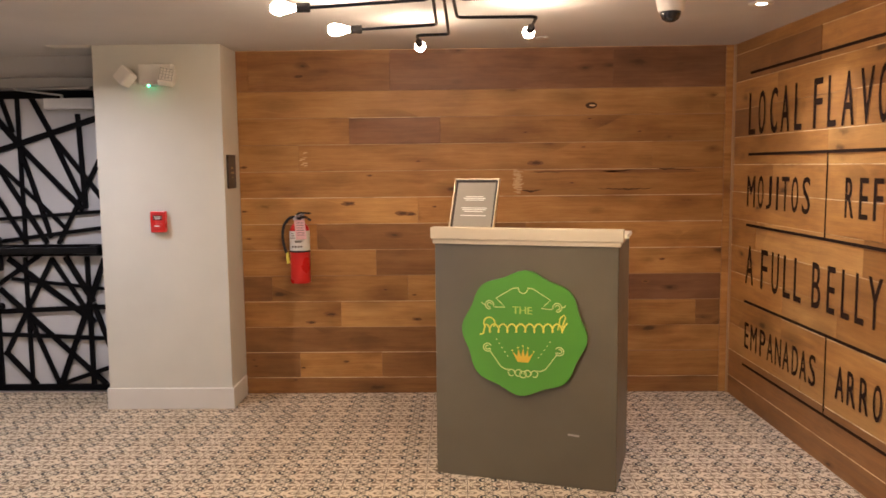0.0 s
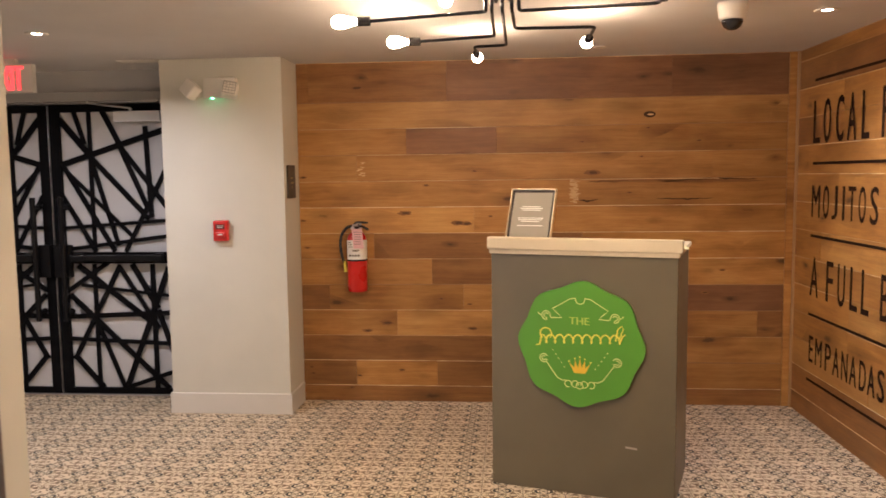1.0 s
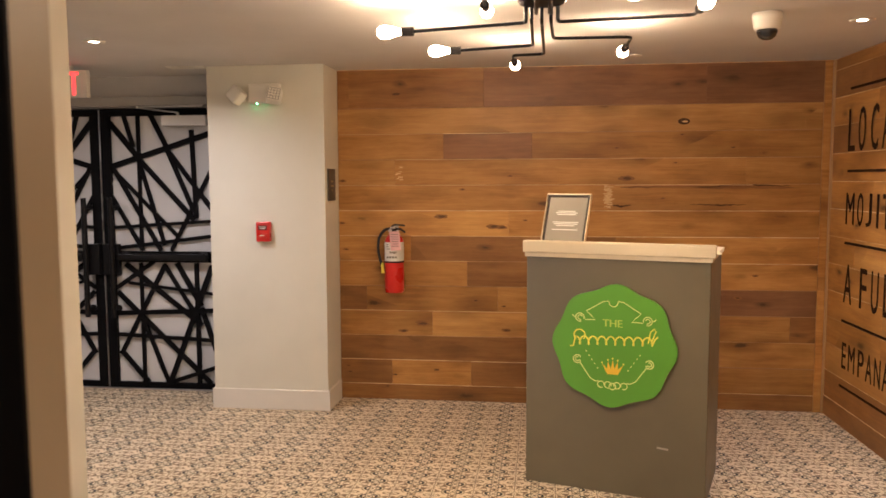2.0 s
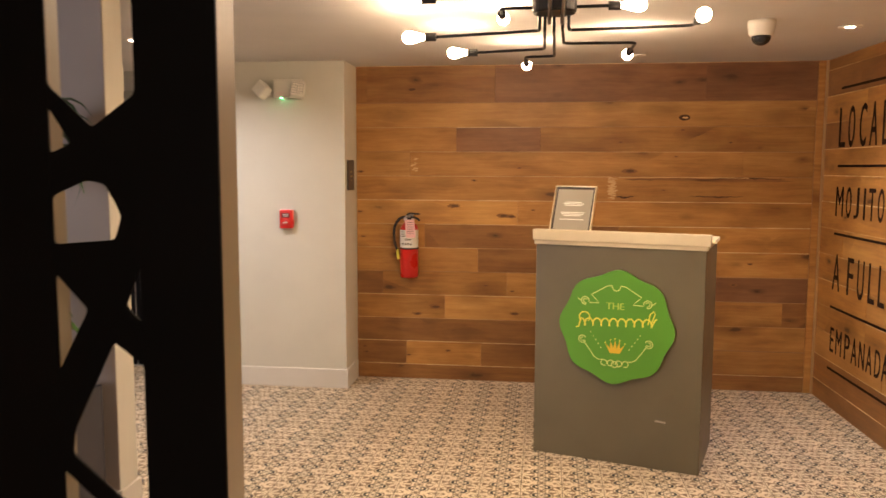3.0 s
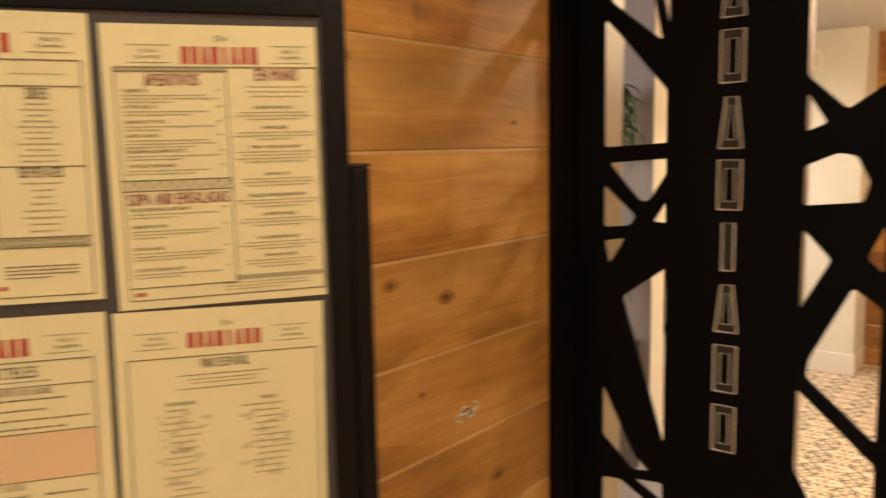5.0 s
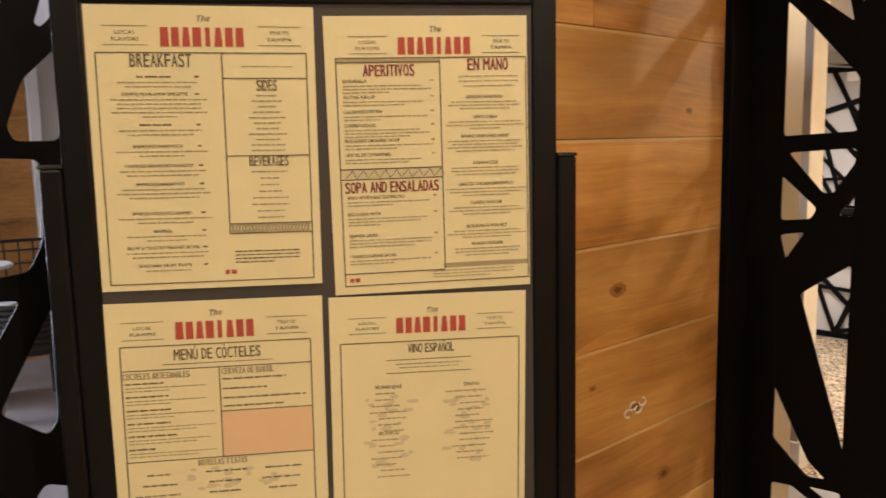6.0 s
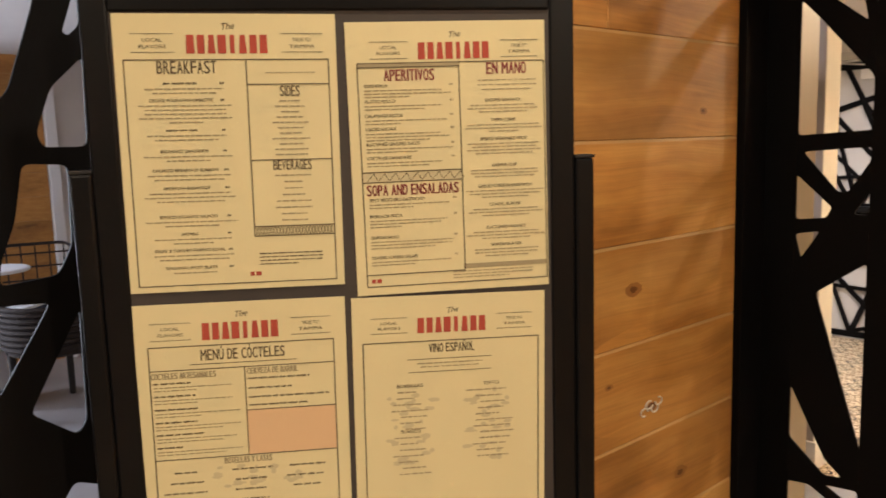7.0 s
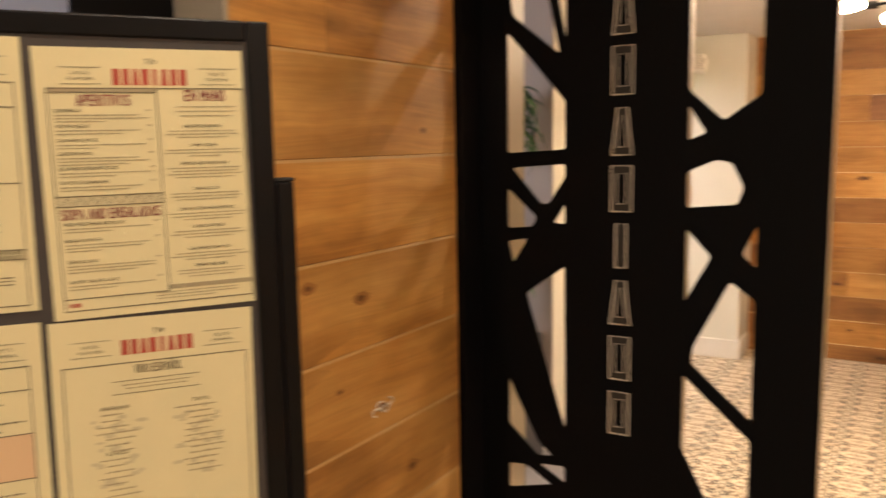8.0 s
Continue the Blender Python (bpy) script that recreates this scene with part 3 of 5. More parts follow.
ROW = 0.1758
HEIGHTS = [0.0, 0.112] + [0.112 + ROW * k for k in range(1, 13)] + [CEIL]
BACK_JOINTS = {1: (-0.922, -0.359, 1.05), 2: (0.70,), 3: (-0.632, 0.5, 1.762), 4: (-1.098, -0.175, 0.90), 5: (-0.387, 1.0), 6: (-0.782, 0.62), 7: (-0.099,), 8: (0.565,), 9: (-0.891, 1.455), 10: (-0.55, 0.054), 12: (-1.211, -0.273, 1.192)}
BACK_TONES = {0: (OAK_BROWN,), 1: (OAK_BROWN, OAK, OAK_BROWN, OAK), 2: (OAK_BROWN, OAK), 3: (OAK, OAK_PALE, OAK, OAK_BROWN), 4: (OAK_BROWN, OAK, OAK, OAK_DARK), 5: (OAK, OAK_BROWN, OAK), 6: (OAK, OAK_BROWN, OAK),
              7: (OAK_PALE, OAK), 8: (OAK, OAK), 9: (OAK_PALE, OAK, OAK), 10: (OAK, OAK_DARK, OAK), 11: (OAK_PALE,), 12: (OAK_BROWN, OAK_BROWN, OAK_DARK, OAK_DARK), 13: (OAK_DARK,)}
plank_rows(wall_back, Matrix.Translation((0, BACK_Y + 0.0155, 0)), COL_R + 0.002, 1.924, HEIGHTS[:-2] + [CEIL], BACK_JOINTS, {(i, j): m for i, row in BACK_TONES.items() for j, m in enumerate(row)}, 4)
RIGHT_JOINTS = {0: (1.9,), 1: (2.6, 4.4), 2: (1.05, 2.9), 3: (0.80, 1.9, 3.6), 4: (0.794, 1.408, 2.7), 5: (1.35, 3.1), 6: (0.4, 1.62, 3.5), 7: (1.775, 3.0), 8: (0.62, 2.1, 3.9), 9: (1.25, 3.0), 10: (0.42, 1.506, 3.4), 11: (0.651, 1.9, 2.8), 12: (0.55, 1.15, 2.5), 13: (1.7, 3.3)}
plank_rows(wall_right, Matrix.Translation((0, 0.014, 0)), 0.012, 8.0, [z + (0.018 if 0.05 < z < 2.3 else 0) for z in HEIGHTS], RIGHT_JOINTS, {(12, 1): OAK_BROWN, (12, 0): OAK_BROWN, (10, 0): OAK_BROWN, (1, 0): OAK_BROWN, (0, 0): OAK_BROWN, (6, 1): OAK_PALE}, 9)
# the narrow wall: wider planks
PANEL = Matrix.Translation((PANEL_X - 0.014, PANEL_A, 0)) @ Matrix.Rotation(radians(90), 4, "Z")
PROWS = [0.0, 0.053] + [0.053 + 0.1525 * k for k in range(1, 15)] + [CEIL]
plank_rows(wall_panel, PANEL, 0.005, PANEL_B - PANEL_A - 0.002, PROWS, {12: (0.194,)}, {(i, j): HONEY for i in range(16) for j in range(2)}, 15, (0.002,))
far_planks = bmesh.new()
for k in range(13):
    for j in range(2):
        box(-6.745, -6.725 + 0.001 * ((j * 3 + k * 5) % 4), -1.3 if j else 0.3 - 0.3 * (k % 2) + 0.003, 0.3 - 0.3 * (k % 2) if j else 0.925, 0.181 * k + 0.0015, min(CEIL, 0.181 * (k + 1)), bm=far_planks)
tagged(part("plank_cladding", far_planks, OAK, bpy.data.objects["wall_dining_far"]), kind="stuff")

# splits, worn ends and a plugged knot in the planks of the back wall
CRACK = paint("dark_split", (0.065, 0.028, 0.011), 0.8)
BARE = paint("bare_sawn_wood", (0.60, 0.39, 0.19), 0.7, 0.2)
rndw = random.Random(21)
FACE = BACK_Y - 0.0026


def split(x0, x1, z, wide, bend):
    bm, n = bmesh.new(), 18
    pts = [(x0 + (x1 - x0) * k / n, z + bend * math.sin(math.pi * k / n) + rndw.uniform(-0.003, 0.003), wide * math.sin(math.pi * k / n) ** 0.7 * rndw.uniform(0.4, 1.0) + 0.0008) for k in range(n + 1)]
    top, low = [bm.verts.new((x, FACE, q + w / 2)) for x, q, w in pts], [bm.verts.new((x, FACE, q - w / 2)) for x, q, w in pts]
    for k in range(n):
        bm.faces.new((low[k], low[k + 1], top[k + 1], top[k]))
    part("split", bm, CRACK if wide < 0.018 else BROWN_BAND, wall_back)


# wide brown bands just below the plank's top edge
BROWN_BAND = paint("brown_band_along_grain", (0.20, 0.088, 0.028), 0.6, 0.3)
split(0.64, 1.30, 1.498, 0.026, 0.004)
split(1.10, 1.80, 1.492, 0.030, 0.006)
split(1.22, 1.74, 1.504, 0.012, 0.006)
# pale line painted for the light along this plank's top edge
part("raw_edge", strokes([(0.61, 1.5125, 1.05, 1.5140), (1.05, 1.5140, 1.50, 1.5115)], 0.0042, FACE - 0.0009), BARE, wall_back)
split(1.10, 1.46, 1.385, 0.010, -0.006)
split(0.59, 0.72, 1.380, 0.016, -0.008)
for x, z0, z1, n in ((0.552, 1.36, 1.51, 70), (-0.87, 1.55, 1.68, 9)):
    for k in range(n):
        a, q = x + rndw.uniform(-0.02, 0.022), rndw.uniform(z0, z1)
        part("worn_mark", strokes([(a, q, a + rndw.uniform(0.012, 0.035), q + rndw.uniform(-0.003, 0.003))], rndw.uniform(0.004, 0.009), FACE - 0.0002 - 0.00002 * k), BARE, wall_back)
part("plug", lathe([(0, 0), (0.026, 0), (0.030, 0.003), (0, 0.003)], 14, Matrix.Translation((1.05, FACE + 0.001, 1.931)) @ Matrix.Rotation(radians(90), 4, "X") @ Matrix.Diagonal((1.3, 0.7, 1, 1))), CRACK, wall_back)
part("plug_core", lathe([(0, 0), (0.013, 0), (0.014, 0.004), (0, 0.005)], 12, Matrix.Translation((1.056, FACE - 0.001, 1.930)) @ Matrix.Rotation(radians(90), 4, "X") @ Matrix.Diagonal((1.5, 0.45, 1, 1))), BARE, wall_back)


def knot_shape(x, z, rx, rz, y):
    """An uneven oval on the back wall, longer along the grain."""
    bm, n = bmesh.new(), 14
    bm.faces.new([bm.verts.new((x + rx * rndw.uniform(0.7, 1.15) * math.cos(2 * math.pi * q / n), y, z + rz * rndw.uniform(0.7, 1.15) * math.sin(2 * math.pi * q / n))) for q in range(n)])
    return bm


OAK_KNOT_RIM = paint("oak_knot_rim", (0.245, 0.108, 0.034), 0.55, 0.25)
OAK_KNOT = paint("oak_knot", (0.115, 0.047, 0.016), 0.6, 0.25)
# x, height and size of the knots that stand out
for k, (x, z, r) in enumerate(((-0.882, 2.142, 0.032), (-0.421, 1.487, 0.016), (-0.567, 1.300, 0.032), (-0.205, 1.232, 0.034), (-0.15, 1.226, 0.028), (0.011, 1.275, 0.012), (-0.094, 1.577, 0.014), (-1.264, 1.548, 0.020), (-1.270, 1.253, 0.016), (-1.245, 1.068, 0.014),
                               (-0.329, 0.716, 0.016), (-0.134, 0.679, 0.014), (-0.703, 0.549, 0.034), (-0.838, 0.494, 0.026), (-0.115, 0.512, 0.026), (-0.605, 0.221, 0.018), (-0.90, 0.179, 0.014), (-0.958, 0.095, 0.014), (-1.239, 0.236, 0.014), (-1.228, 0.193, 0.016),
                               (0.683, 1.558, 0.036), (0.923, 1.425, 0.014), (1.0, 1.660, 0.012), (0.615, 1.761, 0.012), (1.367, 1.758, 0.012), (1.039, 1.845, 0.014), (1.53, 0.91, 0.016), (1.42, 0.76, 0.02))):
    knot = part("knot", knot_shape(x, z, r * 1.5, r * 0.52, FACE - 0.0012 - 0.00002 * k), OAK_KNOT_RIM, wall_back)
    part("knot_core", knot_shape(x + r * 0.15, z, r * 0.85, r * 0.28, FACE - 0.0020 - 0.00002 * k), OAK_KNOT, knot)

# knots in the narrow wall
KNOT_RIM = paint("knot_rim", (0.35, 0.160, 0.043), 0.5, 0.2)
KNOT_CORE = paint("knot_core", (0.17, 0.070, 0.021), 0.55, 0.2)


def blob(y, z, ry, rz, x):
    bm, n = bmesh.new(), 16
    bm.faces.new([bm.verts.new((x, y + ry * rndw.uniform(0.75, 1.1) * math.cos(2 * math.pi * q / n), z + rz * rndw.uniform(0.75, 1.1) * math.sin(2 * math.pi * q / n))) for q in range(n)])
    return bm


for y, z, r in ((0.016, 1.391, 0.009), (0.141, 1.356, 0.011), (-0.065, 1.700, 0.010), (0.330, 1.620, 0.006), (0.274, 1.029, 0.010), (0.080, 1.218, 0.005)):
    knot = part("knot", blob(y, z, r * 2.1, r * 1.1, PANEL_X + 0.0022), KNOT_RIM, wall_panel)
    part("knot_core", blob(y - r * 0.1, z, r * 0.9, r * 0.5, PANEL_X + 0.0024), KNOT_CORE, knot)

# ---- floor tiles ----
tile_me = bpy.data.meshes.new("tile")
h, c = TILE / 2 - 0.0009, 0.0011
tv = [(s * h, t * h, -0.006) for s, t in ((-1, -1), (1, -1), (1, 1), (-1, 1))] + [(s * h, t * h, -c) for s, t in ((-1, -1), (1, -1), (1, 1), (-1, 1))] + [(s * (h - c), t * (h - c), 0) for s, t in ((-1, -1), (1, -1), (1, 1), (-1, 1))]
tf = [(8, 9, 10, 11)] + [(k, (k + 1) % 4, 4 + (k + 1) % 4, 4 + k) for k in range(4)] + [(4 + k, 4 + (k + 1) % 4, 8 + (k + 1) % 4, 8 + k) for k in range(4)]
tile_me.from_pydata(tv, [], tf)
tile_me.materials.append(TILED)
rest_v, rest_f = [], []
for i in range(-30, 11):
    for j in range(-18, 28):
        x, y = TILE_X + (i + 0.5) * TILE, TILE_Y + (j + 0.5) * TILE
        if y > 5.44 or x > 2.25 or (x < -1.08 and y < 2.85) or (COL_L + 0.11 < x < COL_R - 0.11 and y > COL_Y + 0.11) or (x > COL_R and y > BACK_Y + 0.1):
            continue
        if -1.45 < x < 1.75 and 1.85 < y < 5.4 and not (x > 0.9 and y < 2.3):
            ob = new("tile", tile_me)
            ob.parent, ob.location = floor, (x, y, 0)
        else:
            n = len(rest_v)
            rest_v += [(a + x, b + y, z) for a, b, z in tv]
            rest_f += [tuple(n + q for q in f) for f in tf]
rest_me = bpy.data.meshes.new("tile_field")
rest_me.from_pydata(rest_v, [], rest_f)
rest_me.materials.append(TILED)
field = new("tile_field", rest_me)
field.parent = floor
tagged(field, "black and beige patterned cement tiles", kind="stuff")


# ---- lettering on the right wall ----
LET = RIGHT @ Matrix.Translation((0, -0.0042, 0))
mural = thing("wall_lettering", LET, "dark brown painted words and rules on oak planks", "lettering")
for z in (2.098, 1.597, 1.155, 0.668, 0.256):
    part("rule", strokes([(0.262, z, 2.6, z)], 0.0165, 0.0), BROWN_INK, mural)
for u, z0, z1 in ((1.262, 1.163, 1.589), (1.318, 0.264, 0.660)):
    part("divider", strokes([(u, z0, u, z1)], 0.014, -0.0002), BROWN_INK, mural)
# word, foot of the letters, their height, then the two ends of each letter along the wall
UPPER_WORDS = (("LOCAL", 1.718, 0.262, ((0.256, 0.358), (0.400, 0.500), (0.566, 0.664), (0.710, 0.817), (0.878, 0.966))), ("FLAVO", 1.718, 0.262, ((1.092, 1.188), (1.240, 1.328), (1.377, 1.492), (1.540, 1.657), (1.693, 1.787))),
         ("MOJITOS", 1.271, 0.198, ((0.264, 0.385), (0.426, 0.510), (0.545, 0.623), (0.682, 0.712), (0.752, 0.845), (0.876, 0.959), (1.003, 1.095))), ("REF", 1.277, 0.198, ((1.444, 1.526), (1.571, 1.648), (1.690, 1.768))))
LOWER_WORDS = (("A", 0.785, 0.245, ((0.273, 0.395),)), ("FULL", 0.785, 0.245, ((0.504, 0.598), (0.655, 0.751), (0.810, 0.900), (0.942, 1.031))), ("BELLY", 0.787, 0.245, ((1.148, 1.243), (1.307, 1.388), (1.448, 1.526), (1.574, 1.655), (1.680, 1.799))),
         ("EMPANADAS", 0.373, 0.168, ((0.288, 0.352), (0.382, 0.478), (0.520, 0.603), (0.625, 0.712), (0.737, 0.818), (0.837, 0.922), (0.952, 1.030), (1.044, 1.126), (1.149, 1.225))), ("ARRO", 0.378, 0.172, ((1.425, 1.511), (1.536, 1.614), (1.648, 1.726), (1.760, 1.834))))
for word, z, hh, ends in UPPER_WORDS + LOWER_WORDS:
    bm = bmesh.new()
    for letter, (u0, u1) in zip(word, ends):
        lettering(letter, u0 + 0.003, z, hh, u1 - u0 - 0.006, -0.0004, into=bm, heavy=0.006)
    tagged(part("word", bm, BROWN_INK, mural), kind="stuff")

# ---- host stand ----
POD = Matrix.Translation((0.053, 3.934, 0)) @ Matrix.Rotation(math.atan2(-0.258, 0.85), 4, "Z")
PW, PD, PH = 0.888, 0.55, 1.175
podium = thing("host_stand", POD, "taupe painted wooden host stand with a pale ledge", "host stand")
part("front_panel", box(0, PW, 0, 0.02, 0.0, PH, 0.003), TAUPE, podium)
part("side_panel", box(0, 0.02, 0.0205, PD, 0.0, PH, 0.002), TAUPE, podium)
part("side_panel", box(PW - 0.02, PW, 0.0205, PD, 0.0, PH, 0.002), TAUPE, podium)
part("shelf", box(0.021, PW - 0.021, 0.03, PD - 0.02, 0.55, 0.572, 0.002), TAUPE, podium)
part("top", box(-0.004, PW + 0.012, 0.03, PD + 0.02, PH, PH + 0.022, 0.003), LEDGE, podium, "pale wooden counter top")
part("ledge_board", box(-0.016, PW + 0.022, -0.022, 0.03, PH + 0.015, PH + 0.073, 0.004), LEDGE, podium, "pale raised ledge board")
part("ledge_trim", box(-0.008, PW + 0.010, -0.012, 0.03, PH - 0.008, PH + 0.0145, 0.003), LEDGE, podium)
part("scuff", strokes([(0.66, 0.262, 0.715, 0.258)], 0.010, -0.0006), paint("scuff_mark", (0.36, 0.30, 0.24), 0.7), podium, "pale scuff mark")
badge = thing("round_badge", POD @ Matrix.Translation((0.447, -0.003, 0.744)), "green scalloped sign with pale yellow ornaments", "sign")
outline = []
for k in range(160):
    th = 2 * math.pi * k / 160
    r = 0.294 * (1 + 0.034 * math.cos(8 * (th - 0.05)))
    outline.append((r * math.sin(th), r * math.cos(th)))
board = plate(outline, -0.020, 0.020)
part("sign_board", board, GREEN, badge)
part("board_back", plate([(x * 0.985, z * 0.985) for x, z in outline], -0.0015, 0.0045), paint("board_edge", (0.045, 0.11, 0.012), 0.6), badge)


def line_tube(pts, r, mat, parent, name, label=""):
    return part(name, pipe([(x, -0.0215, z) for x, z in pts], r, 0, 5), mat, parent, label)


def arc(cx, cz, r, a0, a1, n=14):
    return [(cx + r * math.cos(radians(a0 + (a1 - a0) * k / n)), cz + r * math.sin(radians(a0 + (a1 - a0) * k / n))) for k in range(n + 1)]


# ornaments: a cap line over, a chain under, curls at the ends
for s in (1, -1):
    line_tube([(s * x, z) for x, z in arc(0.0, 0.217, 0.022, 270, 360, 6) + [(0.022, 0.222), (0.05, 0.218), (0.085, 0.196), (0.132, 0.168), (0.108, 0.146), (0.088, 0.126), (0.14, 0.124)]], 0.0027, PALE_YELLOW, badge, "cap_line")
    line_tube([(s * x, z) for x, z in arc(0.164, 0.134, 0.021, 200, -100) + arc(0.164, 0.134, 0.011, -100, 160, 8)], 0.0027, PALE_YELLOW, badge, "curl")
    line_tube([(s * x, z) for x, z in [(0.185, 0.134), (0.197, 0.138), (0.203, 0.146)]], 0.0027, PALE_YELLOW, badge, "curl_tail")
    line_tube([(s * x, z) for x, z in arc(0.175, -0.075, 0.020, 150, -150) + arc(0.175, -0.075, 0.010, -150, 120, 8)], 0.0027, PALE_YELLOW, badge, "curl")
    line_tube([(s * x, z) for x, z in [(0.162, -0.092), (0.135, -0.13), (0.11, -0.165), (0.085, -0.178), (0.068, -0.176)]], 0.0027, PALE_YELLOW, badge, "chain_line")
    for cx in (0.022, 0.056):
        line_tube([(s * x, z) for x, z in arc(cx, -0.192, 0.016, 200, -120)], 0.0027, PALE_YELLOW, badge, "chain_loop")
    for k in range(5):
        line_tube([(s * (0.072 + 0.014 * k), -0.115 + 0.020 * k), (s * (0.077 + 0.014 * k), -0.110 + 0.020 * k)], 0.0025, PALE_YELLOW, badge, "dash")
line_tube(arc(0.0, -0.198, 0.016, 200, -140), 0.0027, PALE_YELLOW, badge, "chain_loop")
# the middle of the sign: plain bars and a flowing stroke in place of the name
part("word", lettering("THE", -0.004, 0.096, 0.036, 0.095, -0.0206, align=0.5, heavy=0.003), paint("lime_print", (0.42, 0.52, 0.08), 0.5), badge)
wave = []
for k in range(97):
    s = k / 96
    wave.append((-0.185 + 0.37 * s + 0.010 * math.sin(2 * math.pi * 8.5 * s), 0.018 + 0.018 * s + 0.021 * math.cos(2 * math.pi * 8.5 * s)))
line_tube([(-0.212, -0.012), (-0.196, -0.010)] + wave + [(0.20, 0.05), (0.212, 0.062)], 0.0042, YELLOW, badge, "flowing_stroke")
line_tube(arc(-0.165, 0.045, 0.028, -40, 230), 0.0036, YELLOW, badge, "flowing_stroke")
line_tube([(0.168, 0.028), (0.178, 0.085), (0.195, 0.10), (0.203, 0.088), (0.182, 0.03)], 0.0034, YELLOW, badge, "flowing_stroke")
crown = [(-0.026, -0.138), (0.026, -0.138), (0.052, -0.088), (0.026, -0.112), (0.024, -0.074), (0.009, -0.112), (0.0, -0.066), (-0.009, -0.112), (-0.024, -0.074), (-0.026, -0.112), (-0.052, -0.088)]
part("crown", plate(crown, -0.0222, 0.003), paint("orange_yellow", (0.80, 0.47, 0.03), 0.5), badge, "orange-yellow crown shape")
for x, z in ((-0.052, -0.083), (-0.024, -0.068), (0.0, -0.060), (0.024, -0.068), (0.052, -0.083)):
    part("crown_bead", rod((x, -0.0225, z), (x, -0.0195, z), 0.0042, seg=8), YELLOW, badge)

# framed notice on the host stand
notice = thing("framed_notice", POD @ pose(0.146, 0.12, PH + 0.022, -21, 0, -6), "silver framed notice standing on the host stand", "picture frame")
NW, NH = 0.242, 0.300
FB_ = 0.0055
for b in ((-NW / 2, -NW / 2 + FB_, 0, NH), (NW / 2 - FB_, NW / 2, 0, NH), (-NW / 2 + FB_, NW / 2 - FB_, NH - FB_, NH), (-NW / 2 + FB_, NW / 2 - FB_, 0, FB_)):
    part("frame", box(b[0], b[1], -0.008, 0.012, b[2], b[3], 0.0015), FRAME_METAL, notice, "champagne coloured metal frame")
part("mount", box(-NW / 2 + FB_, NW / 2 - FB_, 0.004, 0.010, FB_, NH - FB_), paint("brown_mount", (0.045, 0.03, 0.02), 0.5), notice, "dark brown mount")
part("sheet", box(-NW / 2 + 0.019, NW / 2 - 0.019, 0.0005, 0.0035, 0.016, NH - 0.020), SILVER, notice, "glossy silver sheet")
part("print", strokes([(-0.05, 0.205, 0.045, 0.205), (-0.062, 0.196, 0.06, 0.196), (-0.05, 0.187, 0.05, 0.187), (-0.07, 0.145, 0.07, 0.145), (-0.064, 0.136, 0.066, 0.136), (-0.05, 0.127, 0.05, 0.127), (-0.07, 0.105, 0.07, 0.105)], 0.004, -0.0002), LABEL, notice, "pale unreadable lines")
part("stand_leg", slat(0, 0.005, 0, 0.2, 0.05, 0.02, 0.004), DULL_BLACK, notice)
paper = thing("loose_paper", POD @ pose(0.835, 0.2, PH + 0.0225, 0, 0, 12), "loose cream paper sheets on the host stand", "paper")
part("sheet", box(-0.08, 0.072, -0.11, 0.09, 0.0, 0.0025), PAPER, paper)

# ---- fire extinguisher ----
ext = thing("fire_extinguisher", pose(-0.885, BACK_Y - 0.076, 0.779), "red fire extinguisher with white label hung on plank wall", "fire extinguisher")
R = 0.066
part("cylinder", lathe([(0, 0), (R - 0.006, 0), (R, 0.012), (R, 0.350), (R - 0.008, 0.375), (0.040, 0.397), (0.022, 0.405), (0.022, 0.415), (0, 0.415)], 28), RED, ext, smooth=True)
lab = lathe([(R + 0.0006, 0.220), (R + 0.0006, 0.350)], 28)
bmesh.ops.delete(lab, geom=[f for f in lab.faces if len(f.verts) > 4], context="FACES")
label_part = part("label", lab, LABEL, ext, "white printed label", smooth=True)
part("label_print", strokes([(-0.044, 0.335, -0.028, 0.335), (-0.044, 0.320, -0.022, 0.320), (-0.044, 0.305, -0.018, 0.305), (-0.022, 0.285, 0.03, 0.283), (-0.020, 0.278, 0.02, 0.277)], 0.005, -R - 0.0012), PAPER_INK, label_part)
for k in range(4):
    part("pictogram", strokes([(-0.040 + 0.019 * k, 0.248, -0.028 + 0.019 * k, 0.248)], 0.013, -R - 0.0012), PAPER_INK, label_part)
part("band", lathe([(R + 0.001, 0.208), (R + 0.002, 0.210), (R + 0.002, 0.218), (R + 0.001, 0.2195)], 28), DULL_BLACK, ext, "black strap")
part("valve", rod((0, 0, 0.412), (0, 0, 0.452), 0.016), DULL_BLACK, ext, "black valve head")
part("pin", rod((-0.024, -0.018, 0.447), (0.012, -0.018, 0.447), 0.007), STEEL, ext, "steel pin and ring")
part("gauge", rod((-0.024, -0.03, 0.428), (-0.024, -0.008, 0.428), 0.012), STEEL, ext, "round pressure gauge")
part("lever", pipe([(-0.018, 0, 0.452), (0.0, 0, 0.468), (0.076, 0, 0.462)], 0.0065, 0.01), DULL_BLACK, ext, "black lever")
part("carry_handle", pipe([(-0.01, 0, 0.435), (0.04, 0, 0.440), (0.078, 0, 0.415)], 0.0075, 0.015), DULL_BLACK, ext, "black carrying handle")
hose = part("hose", pipe([(-0.016, -0.005, 0.440), (-0.06, -0.008, 0.438), (-0.105, -0.01, 0.385), (-0.114, -0.01, 0.30), (-0.098, -0.01, 0.225), (-0.084, -0.01, 0.19)], 0.0095, 0.05), DULL_BLACK, ext, "black rubber hose")
part("nozzle", rod((-0.086, -0.01, 0.205), (-0.076, -0.012, 0.132), 0.009, 0.012), YELLOW, hose, "yellow nozzle end")
